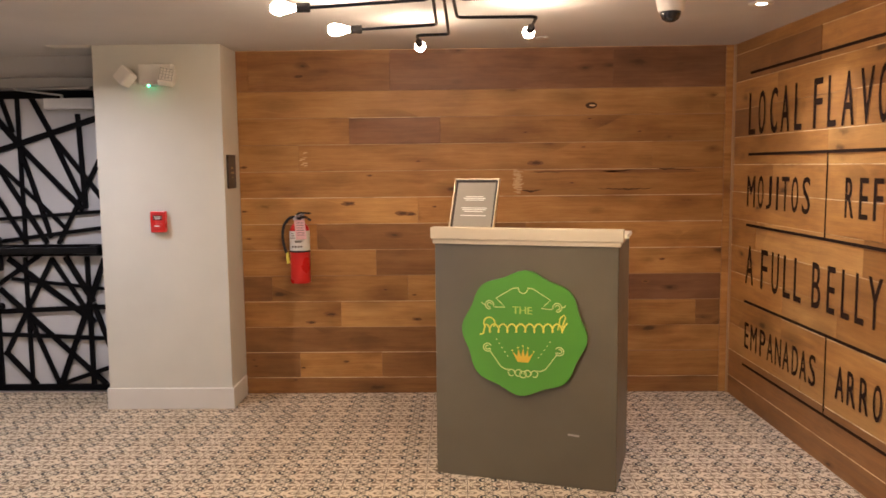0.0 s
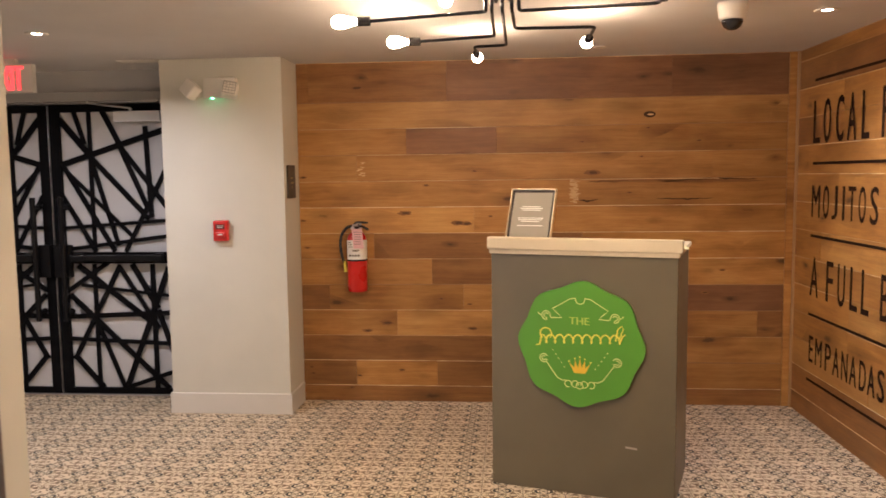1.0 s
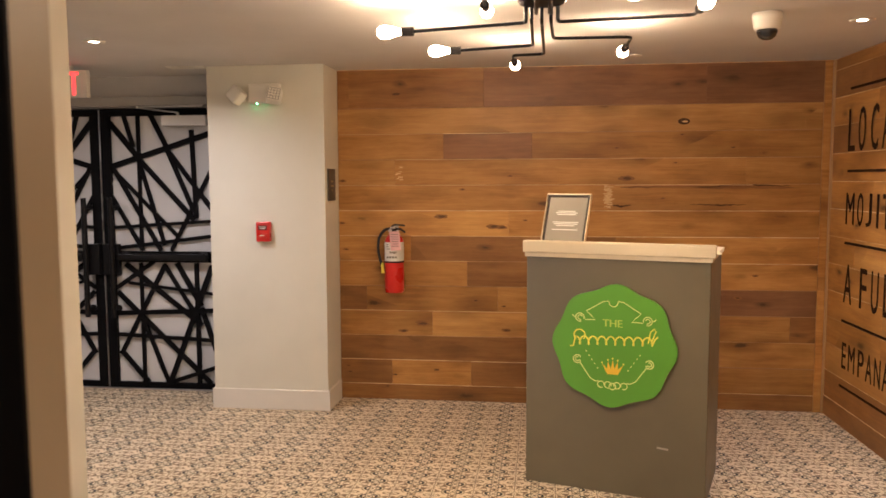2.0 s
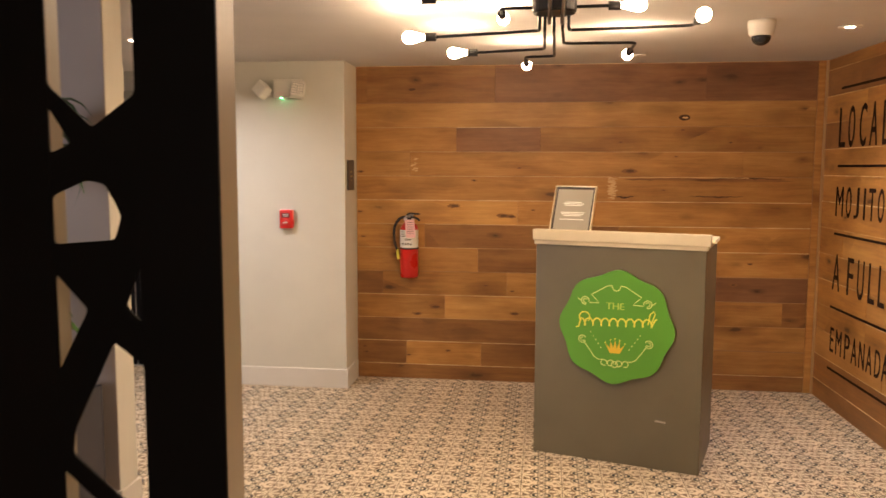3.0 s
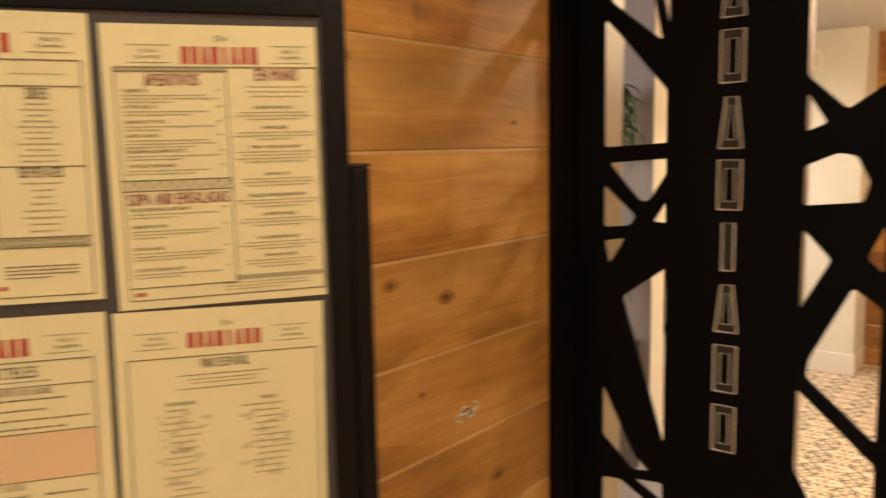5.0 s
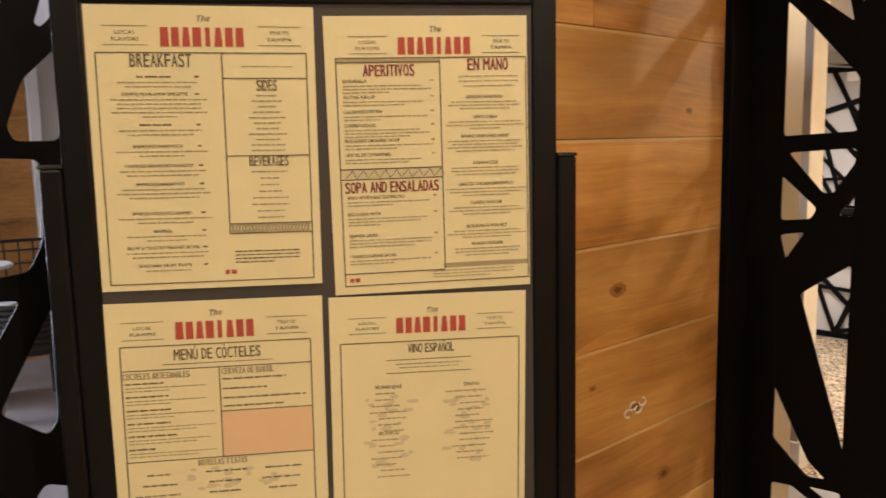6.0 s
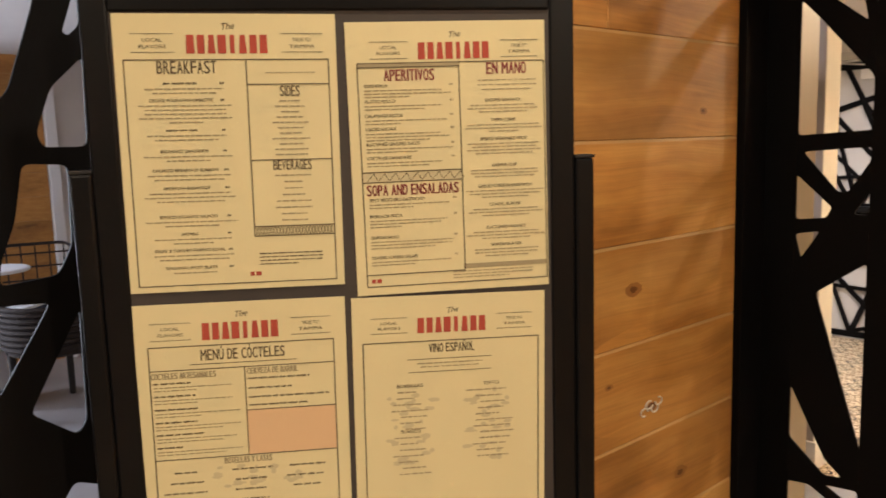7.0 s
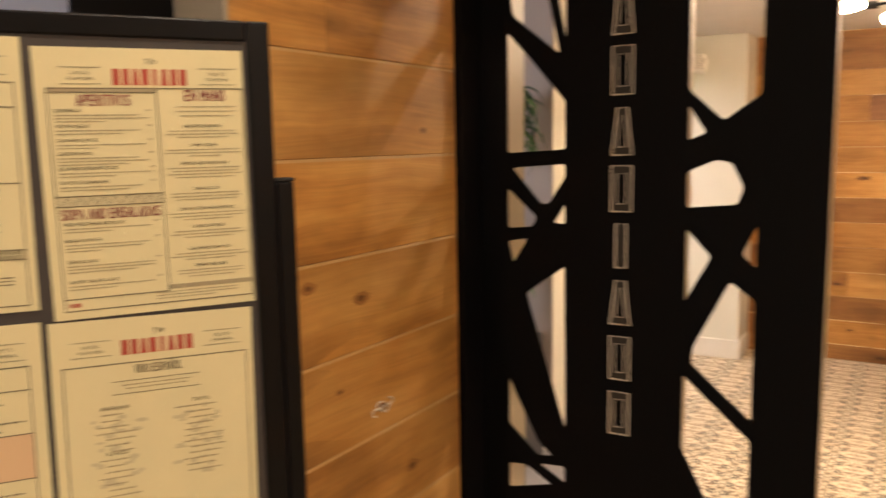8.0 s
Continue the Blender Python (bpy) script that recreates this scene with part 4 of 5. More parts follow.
tag = part("tag", plate([(-0.020, 0.425), (0.050, 0.427), (0.060, 0.298), (-0.008, 0.295)], -R - 0.010, 0.001), PINK, ext, "pink inspection tag")
part("tag_print", strokes([(-0.006 + 0.001 * k, 0.405 - 0.016 * k, 0.044, 0.405 - 0.016 * k) for k in range(6)], 0.003, -R - 0.0106), SIGN_BROWN, tag)
part("bracket", box(-0.02, 0.02, 0.055, 0.076, 0.30, 0.46, 0.003), STEEL, ext)

# ---- on the column ----
alarm = thing("fire_alarm_pull", pose(-1.715, COL_Y, 1.148), "red fire alarm pull station on the cream column", "fire alarm")
part("body", box(-0.047, 0.047, -0.042, 0, 0, 0.132, 0.006), RED, alarm)
part("handle", box(-0.030, 0.030, -0.054, -0.042, 0.026, 0.056, 0.004), RED, alarm, "red pull handle")
part("handle_print", strokes([(-0.016, 0.041, 0.016, 0.041)], 0.007, -0.0546), LABEL, alarm)
part("window", box(-0.03, 0.03, -0.0445, -0.042, 0.076, 0.108, 0.001), paint("dark_red_recess", (0.09, 0.006, 0.005), 0.4), alarm)
part("print", strokes([(-0.022, 0.097, 0.022, 0.097), (-0.018, 0.087, 0.018, 0.087)], 0.004, -0.0448), LABEL, alarm)
em = thing("emergency_light", pose(-1.682, COL_Y, 2.058), "white emergency light with two lamp heads", "emergency light")
part("body", box(-0.105, 0.105, -0.06, 0, 0.0, 0.125, 0.008), WHITE, em)
for s, nm in ((-1, 28), (1, 12)):
    head = part("lamp_head", box(-0.048, 0.048, -0.045, 0.03, -0.048, 0.048, 0.012), WHITE, em)
    head.matrix_local = pose(-0.166 if s < 0 else 0.083, -0.09, 0.046 if s < 0 else 0.040, -18, 38 if s < 0 else 10, s * nm)
    part("neck", rod((0, 0.02, 0), (-s * 0.03, 0.06, 0), 0.014), WHITE, head)
    part("lens", box(-0.039, 0.039, -0.0455, -0.0445, -0.039, 0.039), paint("lens_grey", (0.30, 0.28, 0.25), 0.3) if s > 0 else WHITE, head)
    for i in range(4 if s > 0 else 0):
        for j in range(4):
            part("lens_cell", box(-0.036 + 0.0185 * i, -0.020 + 0.0185 * i, -0.0475, -0.044, -0.036 + 0.0185 * j, -0.020 + 0.0185 * j, 0.002), LABEL, head)
part("indicator", rod((-0.05, -0.04, -0.006), (-0.05, -0.04, 0.002), 0.005), GREEN_LED, em, "lit green indicator")
room_sign = thing("room_sign", pose(COL_R, 5.155, 1.415, 0, 0, 90), "dark bronze room sign with small pale print", "sign")
part("plaque", box(-0.085, 0.085, -0.012, 0, 0, 0.215, 0.002), SIGN_BROWN, room_sign)
part("print", strokes([(-0.03, 0.13, 0.02, 0.13), (-0.03, 0.10, 0.035, 0.10), (-0.005, 0.07, 0.01, 0.07)], 0.012, -0.0126), FAINT_INK, room_sign)

# ---- exit sign ----
exit_sign = thing("exit_sign", pose(-2.99, 4.85, CEIL), "white exit sign with glowing red letters", "exit sign")
part("stem", box(-0.05, 0.05, -0.02, 0.02, -0.033, 0, 0.003), WHITE, exit_sign)
part("housing", box(-0.162, 0.162, -0.022, 0.022, -0.211, -0.033, 0.005), WHITE, exit_sign)
part("letters", lettering("EXIT", 0.0025, -0.195, 0.152, 0.195, -0.0232, align=0.5, heavy=0.016), EXIT_GLOW, exit_sign, "glowing red letters")

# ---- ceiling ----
# the six added fills are given downlight bodies too
for i, (dx, dy, dp, dc, ds) in enumerate(DOWNLIGHTS_AND_FILLS):
    dl = thing("downlight", pose(dx, dy, CEIL), "small lit recessed ceiling downlight with white ring, most added as unseen fill", "downlight", "ceiling downlights")
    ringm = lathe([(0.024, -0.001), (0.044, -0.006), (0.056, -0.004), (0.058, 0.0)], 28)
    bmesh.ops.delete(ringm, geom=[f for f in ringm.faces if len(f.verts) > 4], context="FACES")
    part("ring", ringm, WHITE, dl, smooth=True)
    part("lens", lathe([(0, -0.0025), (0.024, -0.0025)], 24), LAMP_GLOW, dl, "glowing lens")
cctv = thing("dome_camera", pose(1.15, 3.80, CEIL), "cream ceiling dome camera with smoked bubble", "security camera")
part("housing", lathe([(0.066, 0.0), (0.067, -0.02), (0.058, -0.068), (0.053, -0.075), (0, -0.075)], 28), WHITE, cctv, smooth=True)
part("bubble", lathe([(0.047, -0.073), (0.046, -0.088), (0.037, -0.107), (0.020, -0.118), (0, -0.122)], 24), DOME, cctv, "smoked bubble", smooth=True)
vent = thing("ceiling_vent", pose(-2.235, 5.04, CEIL), "white slotted ceiling air vent", "ceiling vent")
part("frame", box(-0.13, 0.13, -0.05, 0.05, -0.006, 0, 0.002), WHITE, vent)
for k in range(4):
    part("blade", box(-0.118, 0.118, -0.037 + 0.02 * k, -0.026 + 0.02 * k, -0.009, -0.006, 0.001), WHITE, vent)
sprinkler = thing("sprinkler_plate", pose(0.685, 4.95, CEIL), "small white concealed sprinkler plate on ceiling", "sprinkler")
part("plate", rod((0, 0, -0.008), (0, 0, 0), 0.04, seg=20), WHITE, sprinkler)


def bulb(parent, m):
    g = part("bulb", lathe([(0, 0.108), (0.015, 0.105), (0.026, 0.091), (0.0285, 0.074), (0.025, 0.052), (0.017, 0.027), (0.012, 0.006), (0.012, 0)], 14, m), BULB_GLOW, parent, "glowing clear filament bulb", smooth=True)
    part("socket", rod(m @ Vector((0, 0, -0.048)), m @ Vector((0, 0, 0.004)), 0.019), DULL_BLACK, g, "black socket")
    return g


LZ = 2.17
chan = thing("ceiling_light", pose(0.122, 3.05, CEIL), "black pipe chandelier with nine glowing filament bulbs", "chandelier")
part("canopy", lathe([(0.09, 0), (0.093, -0.012), (0.093, -0.077), (0.086, -0.085), (0, -0.085)], 32), BLACK_SATIN, chan, "round black canopy", smooth=False)
low, side = LZ - CEIL, -0.058
AIM = {"x-": (0, -90, 0), "x+": (0, 90, 0), "y+": (-90, 0, 0), "y-": (90, 0, 0)}
WAY = {"x-": Vector((-1, 0, 0)), "x+": Vector((1, 0, 0)), "y+": Vector((0, 1, 0)), "y-": Vector((0, -1, 0))}
# each pipe: its run from the canopy, level below it or straight out of its side, and the way its bulb points
ARMS = (("x-", low, ((-0.062, 0.05), (-0.065, 0.08), (-0.532, 0.20))), ("x-", low, ((-0.040, 0.062), (-0.042, 0.62), (-0.388, 0.71))), ("y+", low, ((0.0, 0.07), (0.010, 0.88), (-0.145, 0.90), (-0.145, 1.13))),
        ("y+", low, ((0.036, 0.062), (0.050, 0.45), (0.388, 0.46), (0.388, 0.74))), ("y-", low, ((0.062, 0.05), (0.070, 0.08), (0.572, 0.02), (0.572, -0.09))), ("y+", side, ((-0.09, 0.0), (-0.228, 0.005), (-0.228, 0.12))),
        ("x+", side, ((0.09, 0.0), (0.225, -0.01))), ("x-", low, ((-0.02, -0.07), (-0.02, -0.62), (-0.42, -0.62))), ("x+", low, ((0.03, -0.07), (0.03, -0.70), (0.45, -0.70))))
for way, level, run in ARMS:
    pts = [(x, y, level) for x, y in run]
    if level == low:
        pts.insert(0, (*run[0], -0.08))
    part("arm", pipe(pts, 0.0072, 0.035), BLACK_SATIN, chan)
    bulb(chan, Matrix.Translation(Vector(pts[-1]) + WAY[way] * 0.046) @ pose(0, 0, 0, *AIM[way]))

mark = thing("chalk_mark", PANEL @ pose(0.304, -0.0172, 1.162) @ Matrix.Diagonal((1.2, 1, 1.15, 1)), "whitish scraped mark round a knot in the plank", "mark")
part("dark_knot", plate([(0.010 * math.cos(q * 0.524), 0.006 * math.sin(q * 0.524)) for q in range(12)], 0.0004, 0.0006), KNOT_CORE, mark, "dark knot")
for k, (dx, dzz) in enumerate(((-0.017, -0.004), (-0.006, 0.004), (0.006, -0.003), (0.015, 0.005))):
    part("scrape", pipe([(dx + 0.008 * math.cos(t * 0.7 + k), 0.0, dzz + 0.0055 * math.sin(t * 0.7 + k)) for t in range(8)], 0.0014, 0, 4), LABEL, mark)


# ---- black cut-metal screens ----
def rounded(pts, r):
    """A polygon with its corners rounded."""
    out, n = [], len(pts)
    for i in range(n):
        p, a, b = Vector(pts[i]), Vector(pts[i - 1]), Vector(pts[(i + 1) % n])
        d = min(r, (a - p).length * 0.4, (b - p).length * 0.4)
        s, e = p + (a - p).normalized() * d, p + (b - p).normalized() * d
        out += [s.lerp(p, k / 3).lerp(p.lerp(e, k / 3), k / 3) for k in range(4)]
    return out


def cut_sheet(x0, x1, z0, z1, holes, front, depth, r=0.007):
    """A metal sheet in the xz plane with polygonal openings cut through it."""
    cu = bpy.data.curves.new("sheet", "CURVE")
    cu.dimensions, cu.fill_mode, cu.extrude = "2D", "BOTH", depth / 2
    for pts in [[Vector(p) for p in ((x0, z0), (x1, z0), (x1, z1), (x0, z1))]] + [rounded(h, r) for h in holes]:
        sp = cu.splines.new("POLY")
        sp.points.add(len(pts) - 1)
        for q, p in zip(sp.points, pts):
            q.co = (p.x, p.y, 0, 1)
        sp.use_cyclic_u = True
    ob = bpy.data.objects.new("sheet", cu)
    scene.collection.objects.link(ob)
    me = bpy.data.meshes.new_from_object(ob.evaluated_get(bpy.context.evaluated_depsgraph_get()))
    bpy.data.objects.remove(ob)
    bpy.data.curves.remove(cu)
    bm = bmesh.new()
    bm.from_mesh(me)
    bpy.data.meshes.remove(me)
    bmesh.ops.remove_doubles(bm, verts=bm.verts, dist=1e-5)
    bmesh.ops.transform(bm, matrix=Matrix(((1, 0, 0, 0), (0, 0, -1, front + depth / 2), (0, 1, 0, 0), (0, 0, 0, 1))), verts=bm.verts)
    return bm


def shifted(holes, dx, dz, flip=1):
    return [[(flip * x + dx, z + dz) for x, z in h] for h in holes]


def repeated(holes, step):
    """The same openings again below and above, as far as the sheet goes."""
    up = [h for h in shifted(holes, 0, step) if max(z for x, z in h) < 2.27]
    down = [h for h in shifted(holes, 0, -step) if min(z for x, z in h) > 0.04]
    return holes + up + down


def screen(name, m, spans, sheets, label):
    """An upright divider: broad black uprights on a tan core, cut sheets between them. Local x along it, face at y = 0."""
    s = thing(name, m, label, "screen", "black screens")
    for a, b, deep in spans:
        u = part("upright", box(a, b, 0.0, 0.006, 0.0, CEIL - 0.002, 0.0008), BLACK, s)
        part("core", box(a + 0.0015, b - 0.0015, 0.0062, deep, 0.0, CEIL - 0.002), GOLD_EDGE, u, "tan painted edge")
        part("back_plate", box(a + 0.004, b - 0.004, deep + 0.0002, deep + 0.003, 0.0, CEIL - 0.002), BLACK, u)
    for x0, x1, holes in sheets:
        part("cut_sheet", cut_sheet(x0 - 0.006, x1 + 0.006, 0.0, CEIL - 0.003, holes, 0.0005, 0.005), BLACK, s, "black sheet with angular cut openings")
    return s


SCR_Y = 0.520
SCREEN = Matrix.Translation((0, SCR_Y, 0))
XL, XC, XD, XR = -0.856, -0.736, -0.516, -0.400  # inner edges of the uprights
LEFT_HOLES = [
    [(XL, 1.910), (-0.777, 1.884), (-0.748, 1.753), (XL + 0.012, 1.829)], [(-0.756, 1.868), (XC, 1.899), (XC, 1.774)], [(XL, 1.801), (-0.826, 1.770), (XC, 1.667), (XC, 1.582), (XL, 1.576)],
    [(XL + 0.010, 1.548), (XC, 1.555), (XC, 1.533), (-0.770, 1.481), (-0.787, 1.481)], [(XL, 1.510), (-0.794, 1.455), (-0.804, 1.437), (XL, 1.432)], [(XL, 1.407), (-0.813, 1.414), (-0.845, 1.364)],
    [(-0.761, 1.445), (XC, 1.484), (XC, 1.444)], [(-0.818, 1.307), (XC, 1.366), (XC, 1.044)], [(XL, 1.137), (-0.792, 1.014), (-0.761, 0.989), (-0.793, 0.984), (XL, 1.039)], [(XL, 0.957), (-0.818, 0.961), (-0.763, 0.930), (XL, 0.905)], [(-0.792, 0.968), (XC, 0.973), (XC, 0.937)]]
RIGHT_HOLES = [
    [(XD, 1.941), (XD, 1.679), (-0.458, 1.626), (XR, 1.667), (XR, 1.889)], [(XD, 1.654), (-0.485, 1.607), (XD, 1.594)], [(XD, 1.542), (-0.469, 1.562), (-0.443, 1.557), (-0.423, 1.518), (-0.432, 1.488), (XD, 1.481)],
    [(XD, 1.446), (-0.472, 1.399), (XD, 1.317)], [(-0.423, 1.405), (XR, 1.456), (XR, 1.383)], [(-0.440, 1.359), (XR, 1.330), (XR, 1.121), (-0.503, 1.209), (-0.499, 1.240)], [(XD, 1.189), (XR, 1.087), (XR, 0.983), (-0.470, 0.964), (XD, 1.053)]]
front_screen = screen("entry_screen", SCREEN, ((-0.975, XL, 0.078), (XC, XD, 0.034), (XR, -0.295, 0.062)), ((XL, XC, repeated(LEFT_HOLES, 1.03)), (XD, XR, repeated(RIGHT_HOLES, 1.0))), "black laser-cut metal screen with a vertical row of outlined cut shapes")
part("return_leg", box(-1.07, -0.911, 0.4435 - SCR_Y, -0.0004, 0.0, CEIL - 0.002, 0.001), BLACK, front_screen)
# the vertical row on the middle upright: outlined plain shapes in place of a name
CELLS = ((1.779, 1.863, 0.6), (1.676, 1.759, 1.0), (1.571, 1.653, 0.5), (1.471, 1.552, 1.0), (1.370, 1.449, 0.55), (1.266, 1.346, 0.5), (1.163, 1.243, 1.0), (1.059, 1.139, 1.0))
for i, (z0, z1, topw) in enumerate(CELLS):
    cx, hw = -0.6290, 0.0098 if i == 4 else 0.0186
    tw = hw if i == 4 or topw == 1.0 else hw * topw
    ring_pts = [(cx - hw, z0), (cx + hw, z0), (cx + tw, z1), (cx - tw, z1)]
    cell = part("cut_shape", plate(ring_pts, -0.0012, 0.0010), SHADE, front_screen, "brown-grey outlined shape")
    # pale tubes put the light on the cut edges into the colour
    part("edge", pipe([(x, -0.0018, z) for x, z in (*ring_pts, ring_pts[0])], 0.0016, 0, 5), OUTLINE, cell, "pale edge with its light painted on")
    if i != 4:
        mz = (z0 + z1) / 2
        k = 0.44
        inner = [(cx + (x - cx) * k, mz + (z - mz) * 0.66) for x, z in ring_pts]
        part("opening", plate(inner, -0.0017, 0.0004), BLACK, cell, "black middle")
        part("inner_edge", pipe([(x, -0.0018, z) for x, z in (*inner, inner[0])], 0.0010, 0, 5), OUTLINE, cell, "pale edge with its light painted on")

SIDE = Matrix.Translation((-1.0, -0.130, 0)) @ Matrix.Rotation(radians(90), 4, "Z")  # local x = world y + 0.130
SIDE_HOLES = [
    [(-0.575, 1.79), (-0.492, 1.77), (-0.504, 1.711), (-0.530, 1.637), (-0.545, 1.621), (-0.575, 1.600)], [(-0.466, 1.735), (-0.466, 1.696), (-0.477, 1.686), (-0.482, 1.689)], [(-0.466, 1.669), (-0.468, 1.588), (-0.506, 1.588), (-0.511, 1.600), (-0.496, 1.640)],
    [(-0.487, 1.572), (-0.489, 1.500), (-0.503, 1.473), (-0.552, 1.469), (-0.549, 1.490), (-0.535, 1.524), (-0.525, 1.574)], [(-0.60, 1.456), (-0.512, 1.449), (-0.560, 1.372), (-0.60, 1.36)], [(-0.488, 1.440), (-0.490, 1.334), (-0.499, 1.321), (-0.538, 1.351)],
    [(-0.507, 1.278), (-0.470, 1.262), (-0.470, 1.18), (-0.535, 1.235)], [(-0.60, 1.296), (-0.575, 1.293), (-0.555, 1.23), (-0.60, 1.20)]]
screen("side_screen", SIDE, ((-0.10, 0.0, 0.06), (-0.90, -0.70, 0.06)), ((-0.70, -0.10, repeated(SIDE_HOLES, 0.62) + shifted(repeated(RIGHT_HOLES, 0.97), -0.66, 0.04, -1)),), "black laser-cut metal screen beside the plank wall")
screen("side_screen", Matrix.Translation((-1.0, -1.0, 0)) @ Matrix.Rotation(radians(90), 4, "Z"), ((-2.5, 0.03, 0.06),), (), "plain black metal screen wall")

# ---- floor stand with four menu pages ----
SD = Vector((math.cos(radians(57)), math.sin(radians(57)), 0))
STAND = Matrix(((SD.x, -SD.y, 0, -0.7986), (SD.y, SD.x, 0, -0.4564), (0, 0, 1, 0), (0, 0, 0, 1)))
FL, FR, FT, FB, FW = -0.203, 0.2025, 1.711, 1.190, 0.022
sign = thing("menu_stand", STAND, "black metal floor stand holding menu pages", "sign stand")
for nm, b in (("frame_side", (FL, FL + FW, FB, FT)), ("frame_side", (FR - FW, FR, FB, FT)), ("frame_rail", (FL + FW, FR - FW, FT - 0.0185, FT)), ("frame_rail", (FL + FW, FR - FW, FB, FB + FW))):
    part(nm, box(b[0], b[1], -0.001, 0.014, b[2], b[3], 0.002), BLACK_SATIN, sign)
part("backing_board", box(FL + 0.008, FR - 0.008, 0.0012, 0.012, FB + 0.008, FT - 0.008), BOARD, sign, "charcoal backing board")
for x in (-0.2115, 0.2110):
    post = part("post", box(x - 0.0085, x + 0.0085, -0.004, 0.014, 0.03, 1.565, 0.0025), BLACK_SATIN, sign)
    part("post_cap", box(x - 0.009, x + 0.009, -0.0045, 0.0145, 1.565, 1.568, 0.0008), DULL_BLACK, post)
    part("foot", box(x - 0.02, x + 0.02, -0.16, 0.05, 0.0, 0.03, 0.004), BLACK_SATIN, post)
part("cross_rail", box(-0.202, 0.2015, 0.0, 0.01, 0.30, 0.33, 0.002), BLACK_SATIN, sign)


def header(p, ink, x, z, s):
    """A page's head: plain red blocks for the name, small side lines and words."""
    bw = 0.0705 * s / 8
    for k in range(8):
        a, w = x - 0.0352 * s + k * bw, bw * (0.80, 0.72, 0.76, 0.80, 0.44, 0.76, 0.74, 0.78)[k]
        a += (bw * 0.8 - w) / 2
        top = (0.9, 0.95, 0.62, 1.0, 1.0, 0.62, 0.95, 0.9)[k]
        cx, z0, z1 = a + w / 2, z - 0.0078 * s, z + 0.0078 * s
        block = bmesh.new()
        block.faces.new([block.verts.new((q, -0.0003, h)) for q, h in ((a, z0), (a + w, z0), (cx + w / 2 * top, z1), (cx - w / 2 * top, z1))])
        part("heading_block", block, RED_INK, p)
    lettering("The", x + 0.001 * s, z + 0.0125 * s, 0.0056 * s, 0.0110 * s, -0.0003, align=0.5, into=ink, slant=0.35, turn=6)
    for sx, (l1, l2) in ((-1, ("LOCAL", "FLAVORS")), (1, ("TRUE TO", "TAMPA"))):
        c = x + sx * 0.063 * s
        for dzz in (0.0085, -0.007):
            pts = [(c - 0.018 * s + 0.036 * s * k / 20, z + dzz * s + (0.0005 * s if k % 2 else 0)) for k in range(21)]
            strokes([(*p, *q) for p, q in zip(pts, pts[1:])], 0.0005, -0.0003, ink)
        lettering(l1, c, z + 0.0022 * s, 0.0030 * s, 0.016 * s, -0.0003, align=0.5, into=ink)
        lettering(l2, c, z - 0.0033 * s, 0.0030 * s, 0.022 * s, -0.0003, align=0.5, into=ink)


def bar_words(bm, rnd, x0, x1, z, w=0.0016):
    """A printed line that cannot be read: short bars, word by word."""
    p = x0
    while p < x1 - 0.001:
        q = min(x1, p + rnd.uniform(0.004, 0.010))
        a = p
        while a < q - 0.0004:
            e = min(q, a + rnd.uniform(0.0009, 0.0016))
            strokes([(a, z + rnd.uniform(-0.0001, 0.0001), e, z)], w * rnd.uniform(0.8, 1.1), -0.0003, bm)
            a = e + 0.0004
        p = q + 0.0014


def heading(p, text, x, z, height, width, mat):
    """One heading in tall narrow capitals, letter by letter."""
    share = [{"I": 0.42, " ": 0.55, "M": 1.2, "N": 1.08}.get(c, 1.0) for c in text]
    unit, bm, at = width / (sum(share) - 0.2), bmesh.new(), x - width / 2
    for c, q in zip(text, share):
        if c != " ":
            lettering(c, at, z, height, (q - 0.2) * unit, -0.0003, into=bm, heavy=0.0003 if mat is PAPER_INK else 0.0006)
        at += q * unit
    tagged(part("heading", bm, mat, p), kind="stuff")


def copy_lines(bm, rnd, x0, x1, z, n, step, centred=False, w=0.0011):
    """Small print: n lines broken into words and letters."""
    for k in range(n):
        full = (x1 - x0) * (rnd.uniform(0.80, 1.0) if k < n - 1 else rnd.uniform(0.35, 0.8))
        p = (x0 + x1 - full) / 2 if centred else x0
        end = p + full
        while p < end:
            q = min(end, p + rnd.uniform(0.0025, 0.0075))
            strokes([(p, z - k * step, q, z - k * step)], w * rnd.uniform(0.8, 1.1), -0.0003, bm)
            p = q + 0.0009


def frame_lines(bm, x0, x1, z0, z1, w=0.0009):
    strokes([(x0, z0, x1, z0), (x0, z1, x1, z1)], w, -0.00035, bm)
    strokes([(x0, z0, x0, z1), (x1, z0, x1, z1)], w, -0.0004, bm)


def blots(bm, rnd, spots):
    """Blurred print showing through: small uneven ovals."""
    for k, (x, z) in enumerate(spots):
        rx, rz, n = rnd.uniform(0.002, 0.006), rnd.uniform(0.0012, 0.003), 9
        bm.faces.new([bm.verts.new((x + rx * rnd.uniform(0.7, 1.1) * math.cos(2 * math.pi * q / n), -0.0001 - 0.000002 * k, z + rz * rnd.uniform(0.7, 1.1) * math.sin(2 * math.pi * q / n))) for q in range(n)])


def page(x0, x1, z0, z1, turn, wide, high, label):
    """A sheet of paper on the board, laid out wide x high and scaled to its size there; returns the thing and the half sizes."""
    p = thing("menu_page", STAND @ pose((x0 + x1) / 2, 0.0, (z0 + z1) / 2, 0, turn, 0) @ Matrix.Diagonal(((x1 - x0) / wide, 1, (z1 - z0) / high, 1)), label, "menu", "menu pages")
    part("sheet", box(-wide / 2, wide / 2, 0.0, 0.0008, -high / 2, high / 2), PAPER, p)
    return p, wide / 2, high / 2


rnd = random.Random(3)
